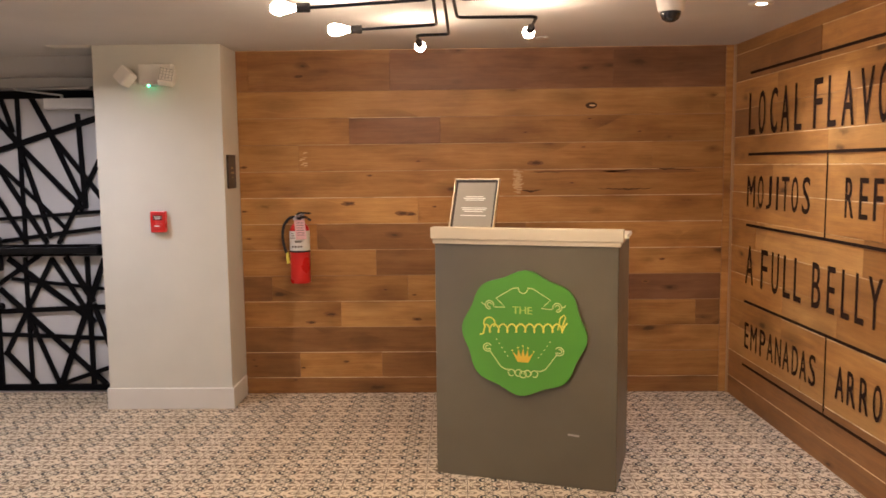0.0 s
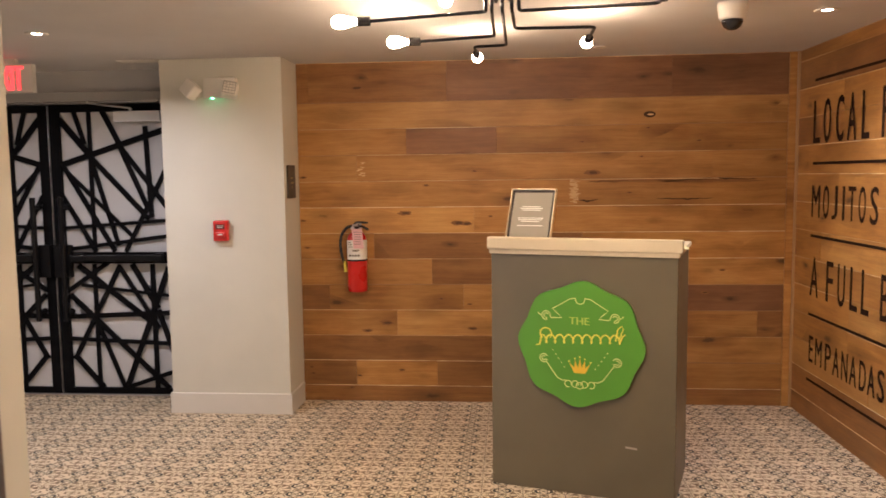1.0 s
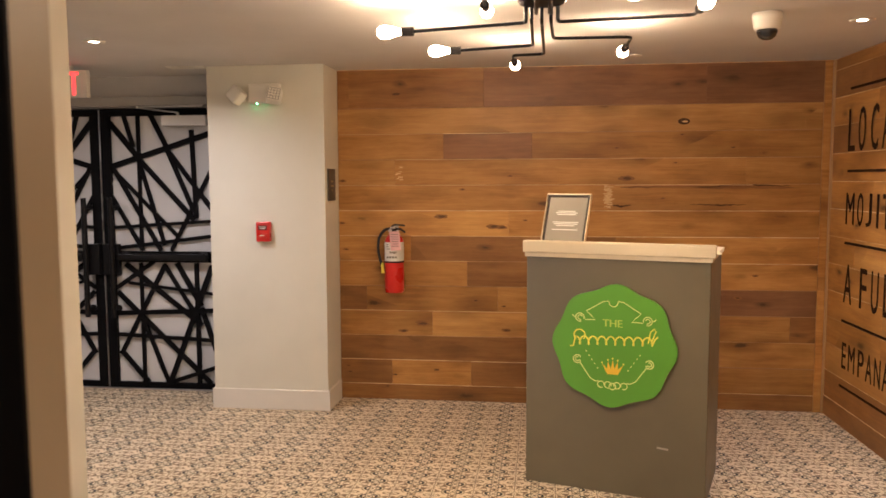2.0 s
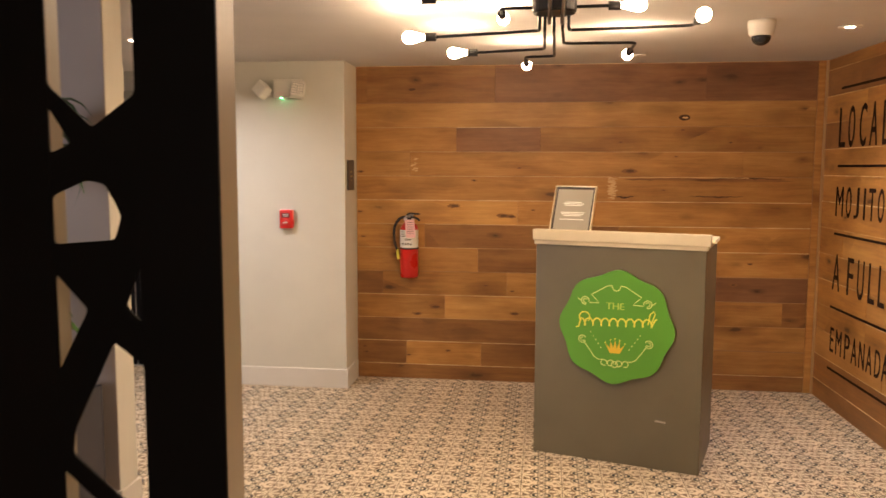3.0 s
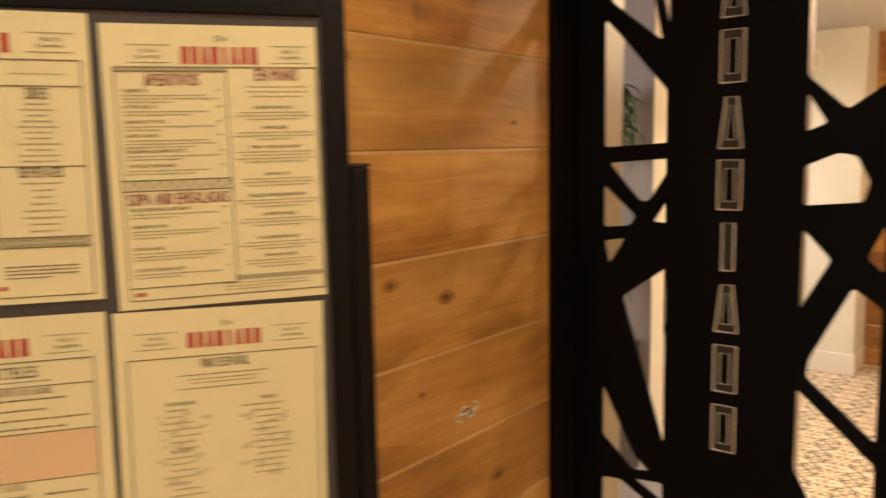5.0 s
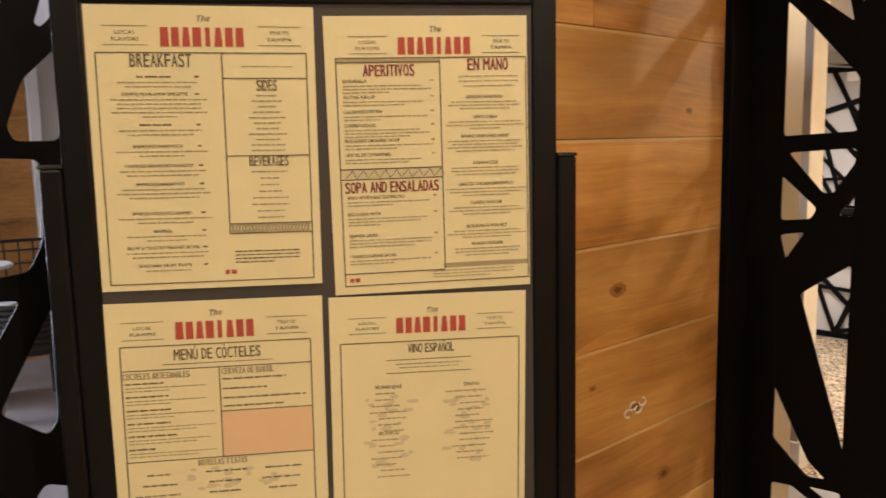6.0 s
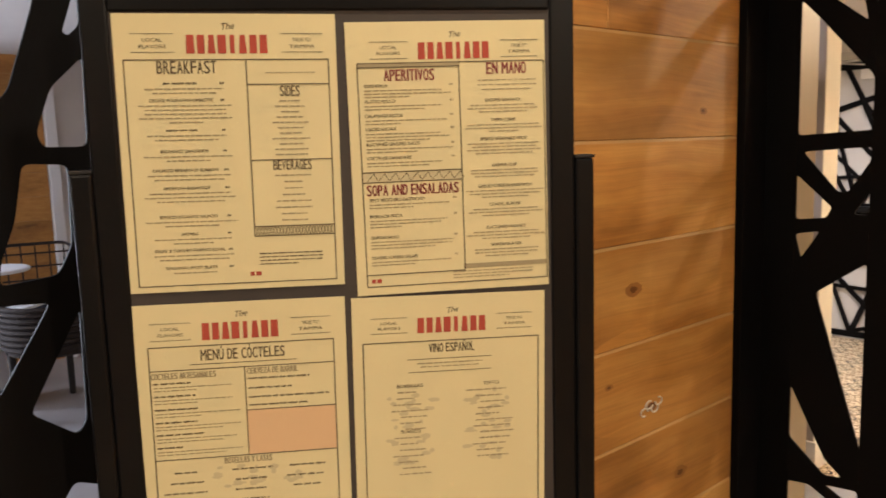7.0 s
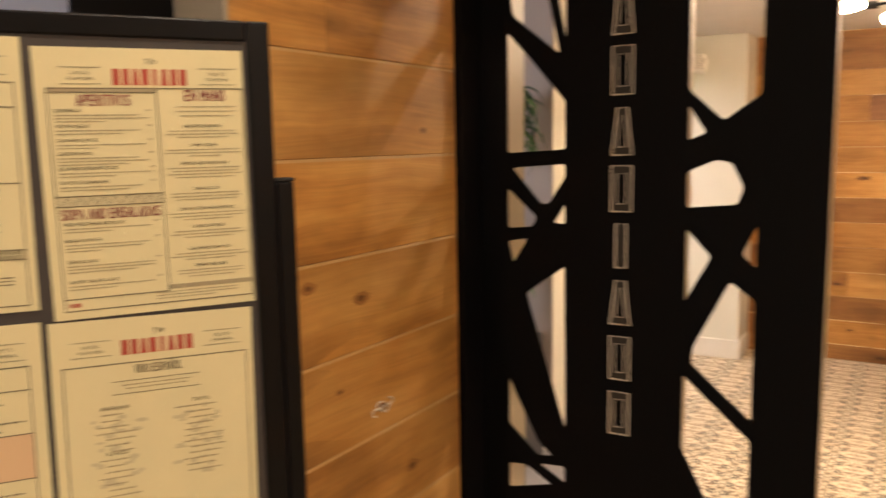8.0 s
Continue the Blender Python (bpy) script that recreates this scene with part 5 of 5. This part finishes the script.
# breakfast
p, hw, hh = page(-0.1795, -0.003, 1.464, 1.6905, 0.5, 0.1855, 0.236, "cream breakfast menu page with red heading")
ink, red, faint = bmesh.new(), bmesh.new(), bmesh.new()
header(p, ink, 0.0013, 0.0928, 0.987)
T, mid, edge = 0.080, 0.0155, 0.0856
frame_lines(ink, -0.0852, edge, -0.1125, T)
strokes([(mid, T, mid, -0.0716), (mid, 0.0592, edge, 0.0592), (mid, -0.0054, edge, -0.0054), (mid, -0.0716, edge, -0.0716), (mid, -0.0632, edge, -0.0632)], 0.0009, -0.00045, ink)
heading(p, "BREAKFAST", -0.034, 0.0685, 0.0108, 0.049, PAPER_INK)
heading(p, "SIDES", 0.0515, 0.0490, 0.0092, 0.0165, PAPER_INK)
heading(p, "BEVERAGES", 0.0510, -0.0142, 0.0086, 0.033, PAPER_INK)
for (words, n), z in zip((("", 2), ("CREATE YOUR OWN OMELETTE", 5), ("", 2), ("BREAKFAST SANDWICH", 2), ("CHORIZO BREAKFAST BURRITO", 2), ("AMERICAN BREAKFAST", 3), ("SMOKED ATLANTIC SALMON", 2), ("OATMEAL", 2), ("FRUIT & YOGURT PARFAIT BOWL", 2), ("SEASONAL FRUIT PLATE", 1)),
                         (0.0592, 0.0452, 0.0199, 0.0023, -0.0139, -0.0292, -0.0538, -0.0689, -0.0831, -0.0983)):
    if words:
        lettering(words, -0.040, z, 0.0026, 0.0022 * len(words), -0.0003, align=0.5, into=ink, heavy=0.00006)
    else:
        bar_words(ink, rnd, -0.054, -0.026, z + 0.0013)
    bar_words(ink, rnd, -0.0075, -0.004, z + 0.0013)
    copy_lines(faint, rnd, -0.076, 0.002, z - 0.0033, n, 0.0035, True, 0.0011)
copy_lines(faint, rnd, 0.024, 0.082, 0.0690, 1, 0.004, True, 0.0008)
for k in range(11):
    copy_lines(faint, rnd, 0.030, 0.072, 0.0450 - 0.0046 * k, 1, 0.004, True, 0.0012)
for k in range(8):
    copy_lines(faint, rnd, 0.030, 0.072, -0.0190 - 0.0056 * k, 1, 0.004, True, 0.0012)
strokes([(mid + 0.001 + 0.0028 * k, -0.0716, mid + 0.0038 + 0.0028 * k, -0.0632) for k in range(24)] + [(mid + 0.001 + 0.0028 * k, -0.0632, mid + 0.0038 + 0.0028 * k, -0.0716) for k in range(24)], 0.0006, -0.0003, ink)
copy_lines(ink, rnd, 0.019, 0.083, -0.0872, 4, 0.0031, False, 0.0010)
strokes([(0.0100, -0.1047, 0.0135, -0.1047), (0.0150, -0.1047, 0.0195, -0.1047)], 0.0035, -0.0003, red)
tagged(part("print", ink, PAPER_INK, p), kind="stuff")
tagged(part("print", faint, FAINT_INK, p), kind="stuff")
tagged(part("red_mark", red, RED_INK, p), kind="stuff")

# starters and mains
p, hw, hh = page(0.006, 0.177, 1.4525, 1.6835, -0.4, 0.173, 0.2335, "cream menu page of starters and mains, slightly askew")
ink, red, faint = bmesh.new(), bmesh.new(), bmesh.new()
header(p, ink, 0.0065, 0.0922, 0.903)
T, mid, left = 0.0825, 0.0098, -0.0775
frame_lines(ink, left, 0.0850, -0.1095, T)
strokes([(mid, T, mid, -0.0985), (left, T - 0.0035, mid, T - 0.0035), (left, -0.0990, mid, -0.0990)], 0.0009, -0.00045, ink)
strokes([(left, T - 0.00175, mid, T - 0.00175)], 0.003, -0.0003, faint)
heading(p, "APERITIVOS", -0.0335, 0.0676, 0.0098, 0.043, PLUM_INK)
heading(p, "EN MANO", 0.0516, 0.0716, 0.0100, 0.035, PLUM_INK)
heading(p, "SOPA AND ENSALADAS", -0.0340, -0.0297, 0.0095, 0.080, PLUM_INK)
strokes([(left, -0.0095, mid, -0.0095), (left, -0.0182, mid, -0.0182)], 0.0009, -0.0005, ink)
soft = bmesh.new()
strokes([(left, -0.0138, mid, -0.0138)], 0.0080, -0.0002, soft)
part("grey_band", soft, SMUDGE, p)
for k in range(9):
    q = left + 0.004 + 0.0095 * k
    strokes([(q, -0.0172, q + 0.006, -0.0106), (q + 0.006, -0.0106, q + 0.009, -0.0165)], 0.0005, -0.0004, ink)
for (words, n), z in zip((("QUESADILLA", 3), ("ALITAS AJILLO", 2), ("CALAMARES FRITOS", 2), ("LOADED NACHOS", 3), ("BLACKENED GROUPER TACOS", 2), ("COCTEL DE CAMARONES", 2), ("SPICY VEGETABLE GAZPACHO", 2), ("ENSALADA MIXTA", 3), ("QUINOA SALAD", 3), ("CLASSIC CAESAR SALAD", 2)),
                         (0.0625, 0.0494, 0.0372, 0.0259, 0.0131, 0.0012, -0.0348, -0.0489, -0.0674, -0.0851)):
    lettering(words, -0.0725, z, 0.0027, 0.0020 * len(words), -0.0003, into=ink, heavy=0.00006)
    bar_words(faint, rnd, 0.001, 0.004, z + 0.0013, 0.0016)
    copy_lines(faint, rnd, -0.0725, 0.004, z - 0.0028, n, 0.0027, False, 0.0010)
copy_lines(faint, rnd, 0.022, 0.082, 0.0665, 3, 0.004, True, 0.0009)
for (words, n), z in zip((("GROUPER SANDWICH", 3), ("TAMPA CUBAN", 3), ("SPRING VEGETABLE WRAP", 4), ("CABANA CLUB", 3), ("GRILLED CHICKEN SANDWICH", 3), ("CLASSIC BURGER", 3), ("BLACKENED MAHI BLT", 3), ("SPANISH BURGER", 3)),
                         (0.0480, 0.0311, 0.0147, -0.0083, -0.0265, -0.0428, -0.0632, -0.0788)):
    lettering(words, 0.0480, z, 0.0027, 0.0020 * len(words), -0.0003, align=0.5, into=ink, heavy=0.00006)
    copy_lines(faint, rnd, 0.0125, 0.0835, z - 0.003, n, 0.0028, True, 0.0010)
strokes([(mid - 0.001, -0.0955, 0.0848, -0.0955)], 0.004, -0.00025, faint)
copy_lines(faint, rnd, -0.001, 0.083, -0.1000, 3, 0.0027, False, 0.0009)
strokes([(left + 0.004, -0.1045, left + 0.0075, -0.1045), (left + 0.0085, -0.1045, left + 0.0125, -0.1045)], 0.0035, -0.0003, red)
tagged(part("print", ink, PAPER_INK, p), kind="stuff")
tagged(part("print", faint, FAINT_INK, p), kind="stuff")
tagged(part("red_mark", red, RED_INK, p), kind="stuff")

# cocktails
p, hw, hh = page(-0.182, -0.006, 1.225, 1.4535, 0.6, 0.185, 0.2355, "cream cocktail menu page with red heading")
ink, red, faint = bmesh.new(), bmesh.new(), bmesh.new()
header(p, ink, -0.0004, 0.0924, 0.973)
T, L, Rr, mid = 0.0800, -0.0815, 0.0810, 0.0008
frame_lines(ink, L, Rr, -hh + 0.008, T)
heading(p, "MENÚ DE CÓCTELES", 0.0, 0.0668, 0.0098, 0.0736, PAPER_INK)
strokes([(-0.0466, 0.0634, 0.0474, 0.0634)], 0.0006, -0.0004, ink)
strokes([(L, 0.0590, Rr, 0.0590), (mid, 0.0590, mid, -0.0222), (mid, 0.0192, Rr, 0.0192), (L, -0.0222, Rr, -0.0222)], 0.0008, -0.00045, ink)
heading(p, "COCTELES ARTESANALES", -0.0525, 0.0515, 0.0056, 0.0555, FAINT_INK)
heading(p, "CERVEZA DE BARRIL", 0.0255, 0.0522, 0.0056, 0.0450, FAINT_INK)
heading(p, "BOTELLAS Y LATAS", 0.0, -0.0290, 0.0056, 0.0420, FAINT_INK)
for k, z in enumerate((0.0485, 0.0369, 0.0248, 0.0131, 0.0018, -0.0100)):
    bar_words(ink, rnd, L + 0.0025, L + 0.0025 + (0.032, 0.036, 0.038, 0.036, 0.041, 0.022)[k], z - 0.001)
    copy_lines(faint, rnd, L + 0.0025, -0.003, z - 0.0047, 2, 0.0028, False, 0.0009)
for k, z in enumerate((0.0480, 0.0392, 0.0309, 0.0235)):
    bar_words(ink, rnd, 0.0035, 0.0035 + (0.055, 0.038, 0.072, 0.054)[k], z)
T = 0.084
for c, n in ((-0.055, 4), (0.003, 6), (0.056, 3)):
    for k in range(n):
        bar_words(ink, rnd, c - rnd.uniform(0.010, 0.022), c + rnd.uniform(0.008, 0.020), T - 0.119 - 0.0095 * k)
tagged(part("print", ink, PAPER_INK, p), kind="stuff")
tagged(part("print", faint, FAINT_INK, p), kind="stuff")
part("colour_block", strokes([(mid + 0.0005, -0.0015, Rr - 0.0005, -0.0015)], 0.0410, -0.0002), PEACH, p, "peach coloured block")
smudge = bmesh.new()
blots(smudge, rnd, [(rnd.uniform(-0.035, 0.045), T - rnd.uniform(0.115, 0.135)) for k in range(26)])
tagged(part("smudge", smudge, SMUDGE, p), kind="stuff")

# wines
p, hw, hh = page(-0.001, 0.172, 1.219, 1.449, 0.8, 0.174, 0.2355, "cream wine list page with red heading")
ink, red, faint, smudge = bmesh.new(), bmesh.new(), bmesh.new(), bmesh.new()
header(p, ink, 0.0022, 0.0903, 0.898)
T = 0.0757
frame_lines(ink, -0.0778, 0.0810, -hh + 0.010, T)
heading(p, "VINO ESPAÑOL", 0.0013, 0.0650, 0.0084, 0.0410, PAPER_INK)
strokes([(-0.0385, 0.0590, 0.0370, 0.0590), (-0.0385, 0.0470, 0.0370, 0.0470)], 0.0006, -0.0004, ink)
copy_lines(faint, rnd, -0.036, 0.035, 0.0550, 2, 0.0033, True, 0.0010)
for words, c, z, n in (("BURBUJAS", -0.037, 0.0332, 7), ("TINTO", 0.037, 0.0318, 12), ("BLANCO", -0.037, -0.0098, 7)):
    lettering(words, c, z, 0.0032, 0.0029 * len(words), -0.0003, align=0.5, into=ink, heavy=0.00006)
    for k in range(n):
        copy_lines(faint, rnd, c - rnd.uniform(0.016, 0.03), c + rnd.uniform(0.016, 0.03), z - 0.0045 - 0.0058 * k, 1, 0.003, True, 0.0013)
blots(smudge, rnd, [((-0.037, 0.034)[k % 2] + rnd.uniform(-0.022, 0.022), T - rnd.uniform(0.048, 0.115)) for k in range(60)])
tagged(part("print", ink, PAPER_INK, p), kind="stuff")
tagged(part("print", faint, FAINT_INK, p), kind="stuff")
tagged(part("smudge", smudge, SMUDGE, p), kind="stuff")

# ---- planter, plant and framed board by the wall end ----
PX, PY = -1.94, 2.58
planter = thing("planter", pose(PX, PY, 0), "tall square dark grey planter filled with soil", "planter")
PHT = 0.64
for b in ((-0.15, 0.15, -0.15, -0.135), (-0.15, 0.15, 0.135, 0.15), (-0.15, -0.135, -0.135, 0.135), (0.135, 0.15, -0.135, 0.135)):
    part("side", box(*b, 0.0, PHT, 0.003), PLANTER, planter)
part("soil", box(-0.135, 0.135, -0.135, 0.135, PHT - 0.06, PHT - 0.04), SOIL, planter, "dark soil")
plant = thing("potted_plant", pose(PX, PY, PHT - 0.05), "leafy green cane plant growing from the planter", "plant")
rndp = random.Random(8)


def leaf_blade(ln, wd, th, tilt):
    bm, rows = bmesh.new(), []
    for q in range(7):
        s = q / 6
        out_, up_ = ln * s * math.cos(tilt - 1.0 * s * s), ln * s * math.sin(tilt - 1.0 * s * s)
        half = wd * math.sin(math.pi * min(1, 0.10 + 0.90 * s)) + 0.0008
        o = Vector((out_ * math.cos(th), out_ * math.sin(th), up_))
        sd = Vector((-math.sin(th), math.cos(th), 0)) * half
        rows.append([bm.verts.new(o - sd + Vector((0, 0, half * 0.5))), bm.verts.new(o), bm.verts.new(o + sd + Vector((0, 0, half * 0.5)))])
    for r0, r1 in zip(rows, rows[1:]):
        for j in range(2):
            bm.faces.new((r0[j], r0[j + 1], r1[j + 1], r1[j]))
    return bm


# canes: foot, top and the number of leaves
for (bx, by), (tx, ty, tz), count in (((-0.02, 0.03), (0.05, -0.02, 1.21), 90), ((-0.06, -0.02), (-0.11, -0.05, 0.52), 46), ((0.03, -0.05), (0.0, -0.06, 0.40), 32)):
    part("cane", pipe([(bx, by, 0), ((bx + tx) / 2 + 0.01, (by + ty) / 2, tz * 0.5), (tx, ty, tz)], 0.014, 0.1), CANE, plant)
    for k in range(count):
        leaf = part("leaf", leaf_blade(rndp.uniform(0.12, 0.22), rndp.uniform(0.016, 0.026), rndp.uniform(0, 2 * math.pi), rndp.uniform(-0.1, 1.3)), LEAF, plant, smooth=True)
        s = rndp.uniform(0.0, 0.28)
        leaf.location = (tx + (bx - tx) * s / tz, ty + (by - ty) * s / tz, tz - s)
notice_board = thing("framed_board", pose(-2.72, STUB_Y0 - 0.001, 0.95), "black framed board with rows of small dark print", "picture frame")
for nm, b in (("frame", (-0.30, -0.255, 0, 0.96)), ("frame", (0.255, 0.30, 0, 0.96)), ("frame", (-0.255, 0.255, 0.915, 0.96)), ("frame", (-0.255, 0.255, 0, 0.045))):
    part(nm, box(b[0], b[1], -0.03, 0.0, b[2], b[3], 0.003), BLACK_SATIN, notice_board)
part("sheet", box(-0.255, 0.255, -0.008, -0.004, 0.045, 0.915), paint("grey_sheet", (0.42, 0.41, 0.42), 0.6), notice_board, "pale printed sheet")
for k in range(18):
    tagged(part("print", strokes([(-0.22 + 0.055 * j, 0.875 - 0.045 * k, -0.22 + 0.055 * j + 0.03, 0.875 - 0.045 * k) for j in range(9)], 0.014, -0.0085), SIGN_BROWN, notice_board), kind="stuff")


# ---- dining room ----
def dining_chair(m):
    ch = thing("dining_chair", m, "dark open-backed dining chair with splayed wooden legs", "chair", "dining chairs")
    part("seat", box(-0.24, 0.24, -0.23, 0.23, 0.42, 0.47, 0.015), NAVY, ch, "navy seat pad")
    part("seat_frame", box(-0.25, 0.25, -0.24, 0.24, 0.395, 0.4195, 0.008), RATTAN, ch)
    for sx in (-1, 1):
        for sy in (-1, 1):
            part("leg", rod((sx * 0.20, sy * 0.19, 0.40), (sx * 0.27, sy * 0.25, 0.0), 0.021, 0.014), WOOD_LEG, ch, "tapered greyed wood leg")
    part("top_rail", pipe([(-0.25, -0.10, 0.47), (-0.25, 0.22, 0.92), (-0.19, 0.30, 0.965), (0.19, 0.30, 0.965), (0.25, 0.22, 0.92), (0.25, -0.10, 0.47)], 0.011, 0.06), RATTAN, ch)
    for k in range(5):
        x = -0.18 + 0.09 * k
        part("spindle", rod((x * 0.95, 0.22, 0.46), (x, 0.297, 0.955), 0.006, seg=6), RATTAN, ch)
    for k, z in enumerate((0.60, 0.72, 0.81, 0.90)):
        part("cross_rail", rod((-0.215, 0.22 + 0.155 * (z - 0.46), z), (0.215, 0.22 + 0.155 * (z - 0.46), z), 0.006, seg=6), RATTAN, ch)
    return ch


def armchair(m):
    ch = thing("armchair", m, "dark woven tub armchair on splayed greyed wood legs", "armchair")
    part("seat", box(-0.20, 0.20, -0.20, 0.18, 0.531, 0.575, 0.018), NAVY, ch, "navy seat pad")
    part("seat_frame", lathe([(0, 0.495), (0.24, 0.495), (0.26, 0.51), (0.26, 0.53), (0, 0.53)], 28), RATTAN, ch)
    for sx in (-1, 1):
        for sy in (-1, 1):
            part("leg", rod((sx * 0.16, sy * 0.16, 0.50), (sx * 0.245, sy * 0.225, 0.0), 0.024, 0.013), WOOD_LEG, ch, "tapered greyed wood leg")
    arc = [(0.27 * math.cos(radians(q)), 0.27 * math.sin(radians(q))) for q in range(-20, 201, 10)]
    part("top_rail", pipe([(x, y, 0.765) for x, y in arc], 0.014), RATTAN, ch)
    for k in range(7):
        part("weave_band", pipe([(x * 0.98, y * 0.98, 0.545 + 0.032 * k) for x, y in arc], 0.0155, seg=6), RATTAN, ch)
    for x, y in arc[1::3]:
        part("spindle", rod((x * 0.96, y * 0.96, 0.51), (x, y, 0.765), 0.007, seg=6), RATTAN, ch)
    return ch


dining_chair(pose(-5.93, 0.585, 0.0012, 0, 0, 76))
armchair(pose(-4.96, 0.405, 0.0012, 0, 0, -104))
table = thing("dining_table", pose(-5.715, 0.24, 0.0012, 0, 0, 45), "navy-edged dining table with white top", "table")
part("tabletop", box(-0.35, 0.35, -0.35, 0.35, 0.66, 0.682, 0.008), CLOTH, table, "white top")
part("apron", box(-0.34, 0.34, -0.34, 0.34, 0.59, 0.6595, 0.004), NAVY, table, "navy edge")
for sx in (-1, 1):
    for sy in (-1, 1):
        part("leg", rod((sx * 0.31, sy * 0.31, 0.0), (sx * 0.31, sy * 0.31, 0.59), 0.020, 0.024), DULL_BLACK, table)
pouf = thing("ottoman", pose(-5.82, 0.14, 0.0012), "round white cushioned ottoman with dark base", "ottoman")
part("cushion", lathe([(0, 0.43), (0.15, 0.43), (0.19, 0.39), (0.19, 0.16), (0.17, 0.12), (0, 0.12)], 32), CLOTH, pouf, smooth=True)
part("plinth", lathe([(0.15, 0.0), (0.15, 0.12), (0, 0.12)], 32), DULL_BLACK, pouf)
tray = thing("serving_stand", pose(-5.55, 0.25, 0.6835), "white round tray on a dark stem, standing on the dining table", "serving stand")
part("tray", lathe([(0, 0.205), (0.19, 0.205), (0.20, 0.211), (0.20, 0.222), (0.19, 0.228), (0, 0.228)], 32), CLOTH, tray, "white round tray")
part("stem", rod((0, 0, 0.010), (0, 0, 0.205), 0.016), DULL_BLACK, tray)
part("foot", lathe([(0.09, 0), (0.09, 0.008), (0.02, 0.016), (0, 0.016)], 24), DULL_BLACK, tray)
window_1 = thing("window_1", pose(-6.78, -2.4, 0.4, 0, 0, 90), "wide dining room window with white frame", "window", kind="structure")
for b in ((-1.1, -1.05, 0, 1.91), (1.05, 1.1, 0, 1.91), (-1.05, 1.05, 1.86, 1.91), (-1.05, 1.05, 0, 0.05), (-0.025, 0.025, 0.05, 1.86)):
    part("window_frame", box(b[0], b[1], -0.04, 0.02, b[2], b[3], 0.003), WHITE, window_1)
for y, z, k in ((0.52, 2.03, 1.25), (0.47, 0.985, 2.1)):
    card = thing("wall_notice", pose(-6.722, y, z, 0, 0, 90) @ Matrix.Diagonal((k, 1, k, 1)), "white notice in a thin black frame on the plank wall", "notice")
    part("sheet", box(-0.06, 0.06, -0.004, 0.0, 0.0, 0.12), LABEL, card)
    part("frame", box(-0.066, 0.066, -0.003, 0.0, -0.006, 0.126, 0.001), DULL_BLACK, card)
    tagged(part("print", strokes([(-0.045, 0.1 - 0.016 * k, 0.04 - 0.02 * (k % 2), 0.1 - 0.016 * k) for k in range(6)], 0.006, -0.0045), SIGN_BROWN, card), kind="stuff")
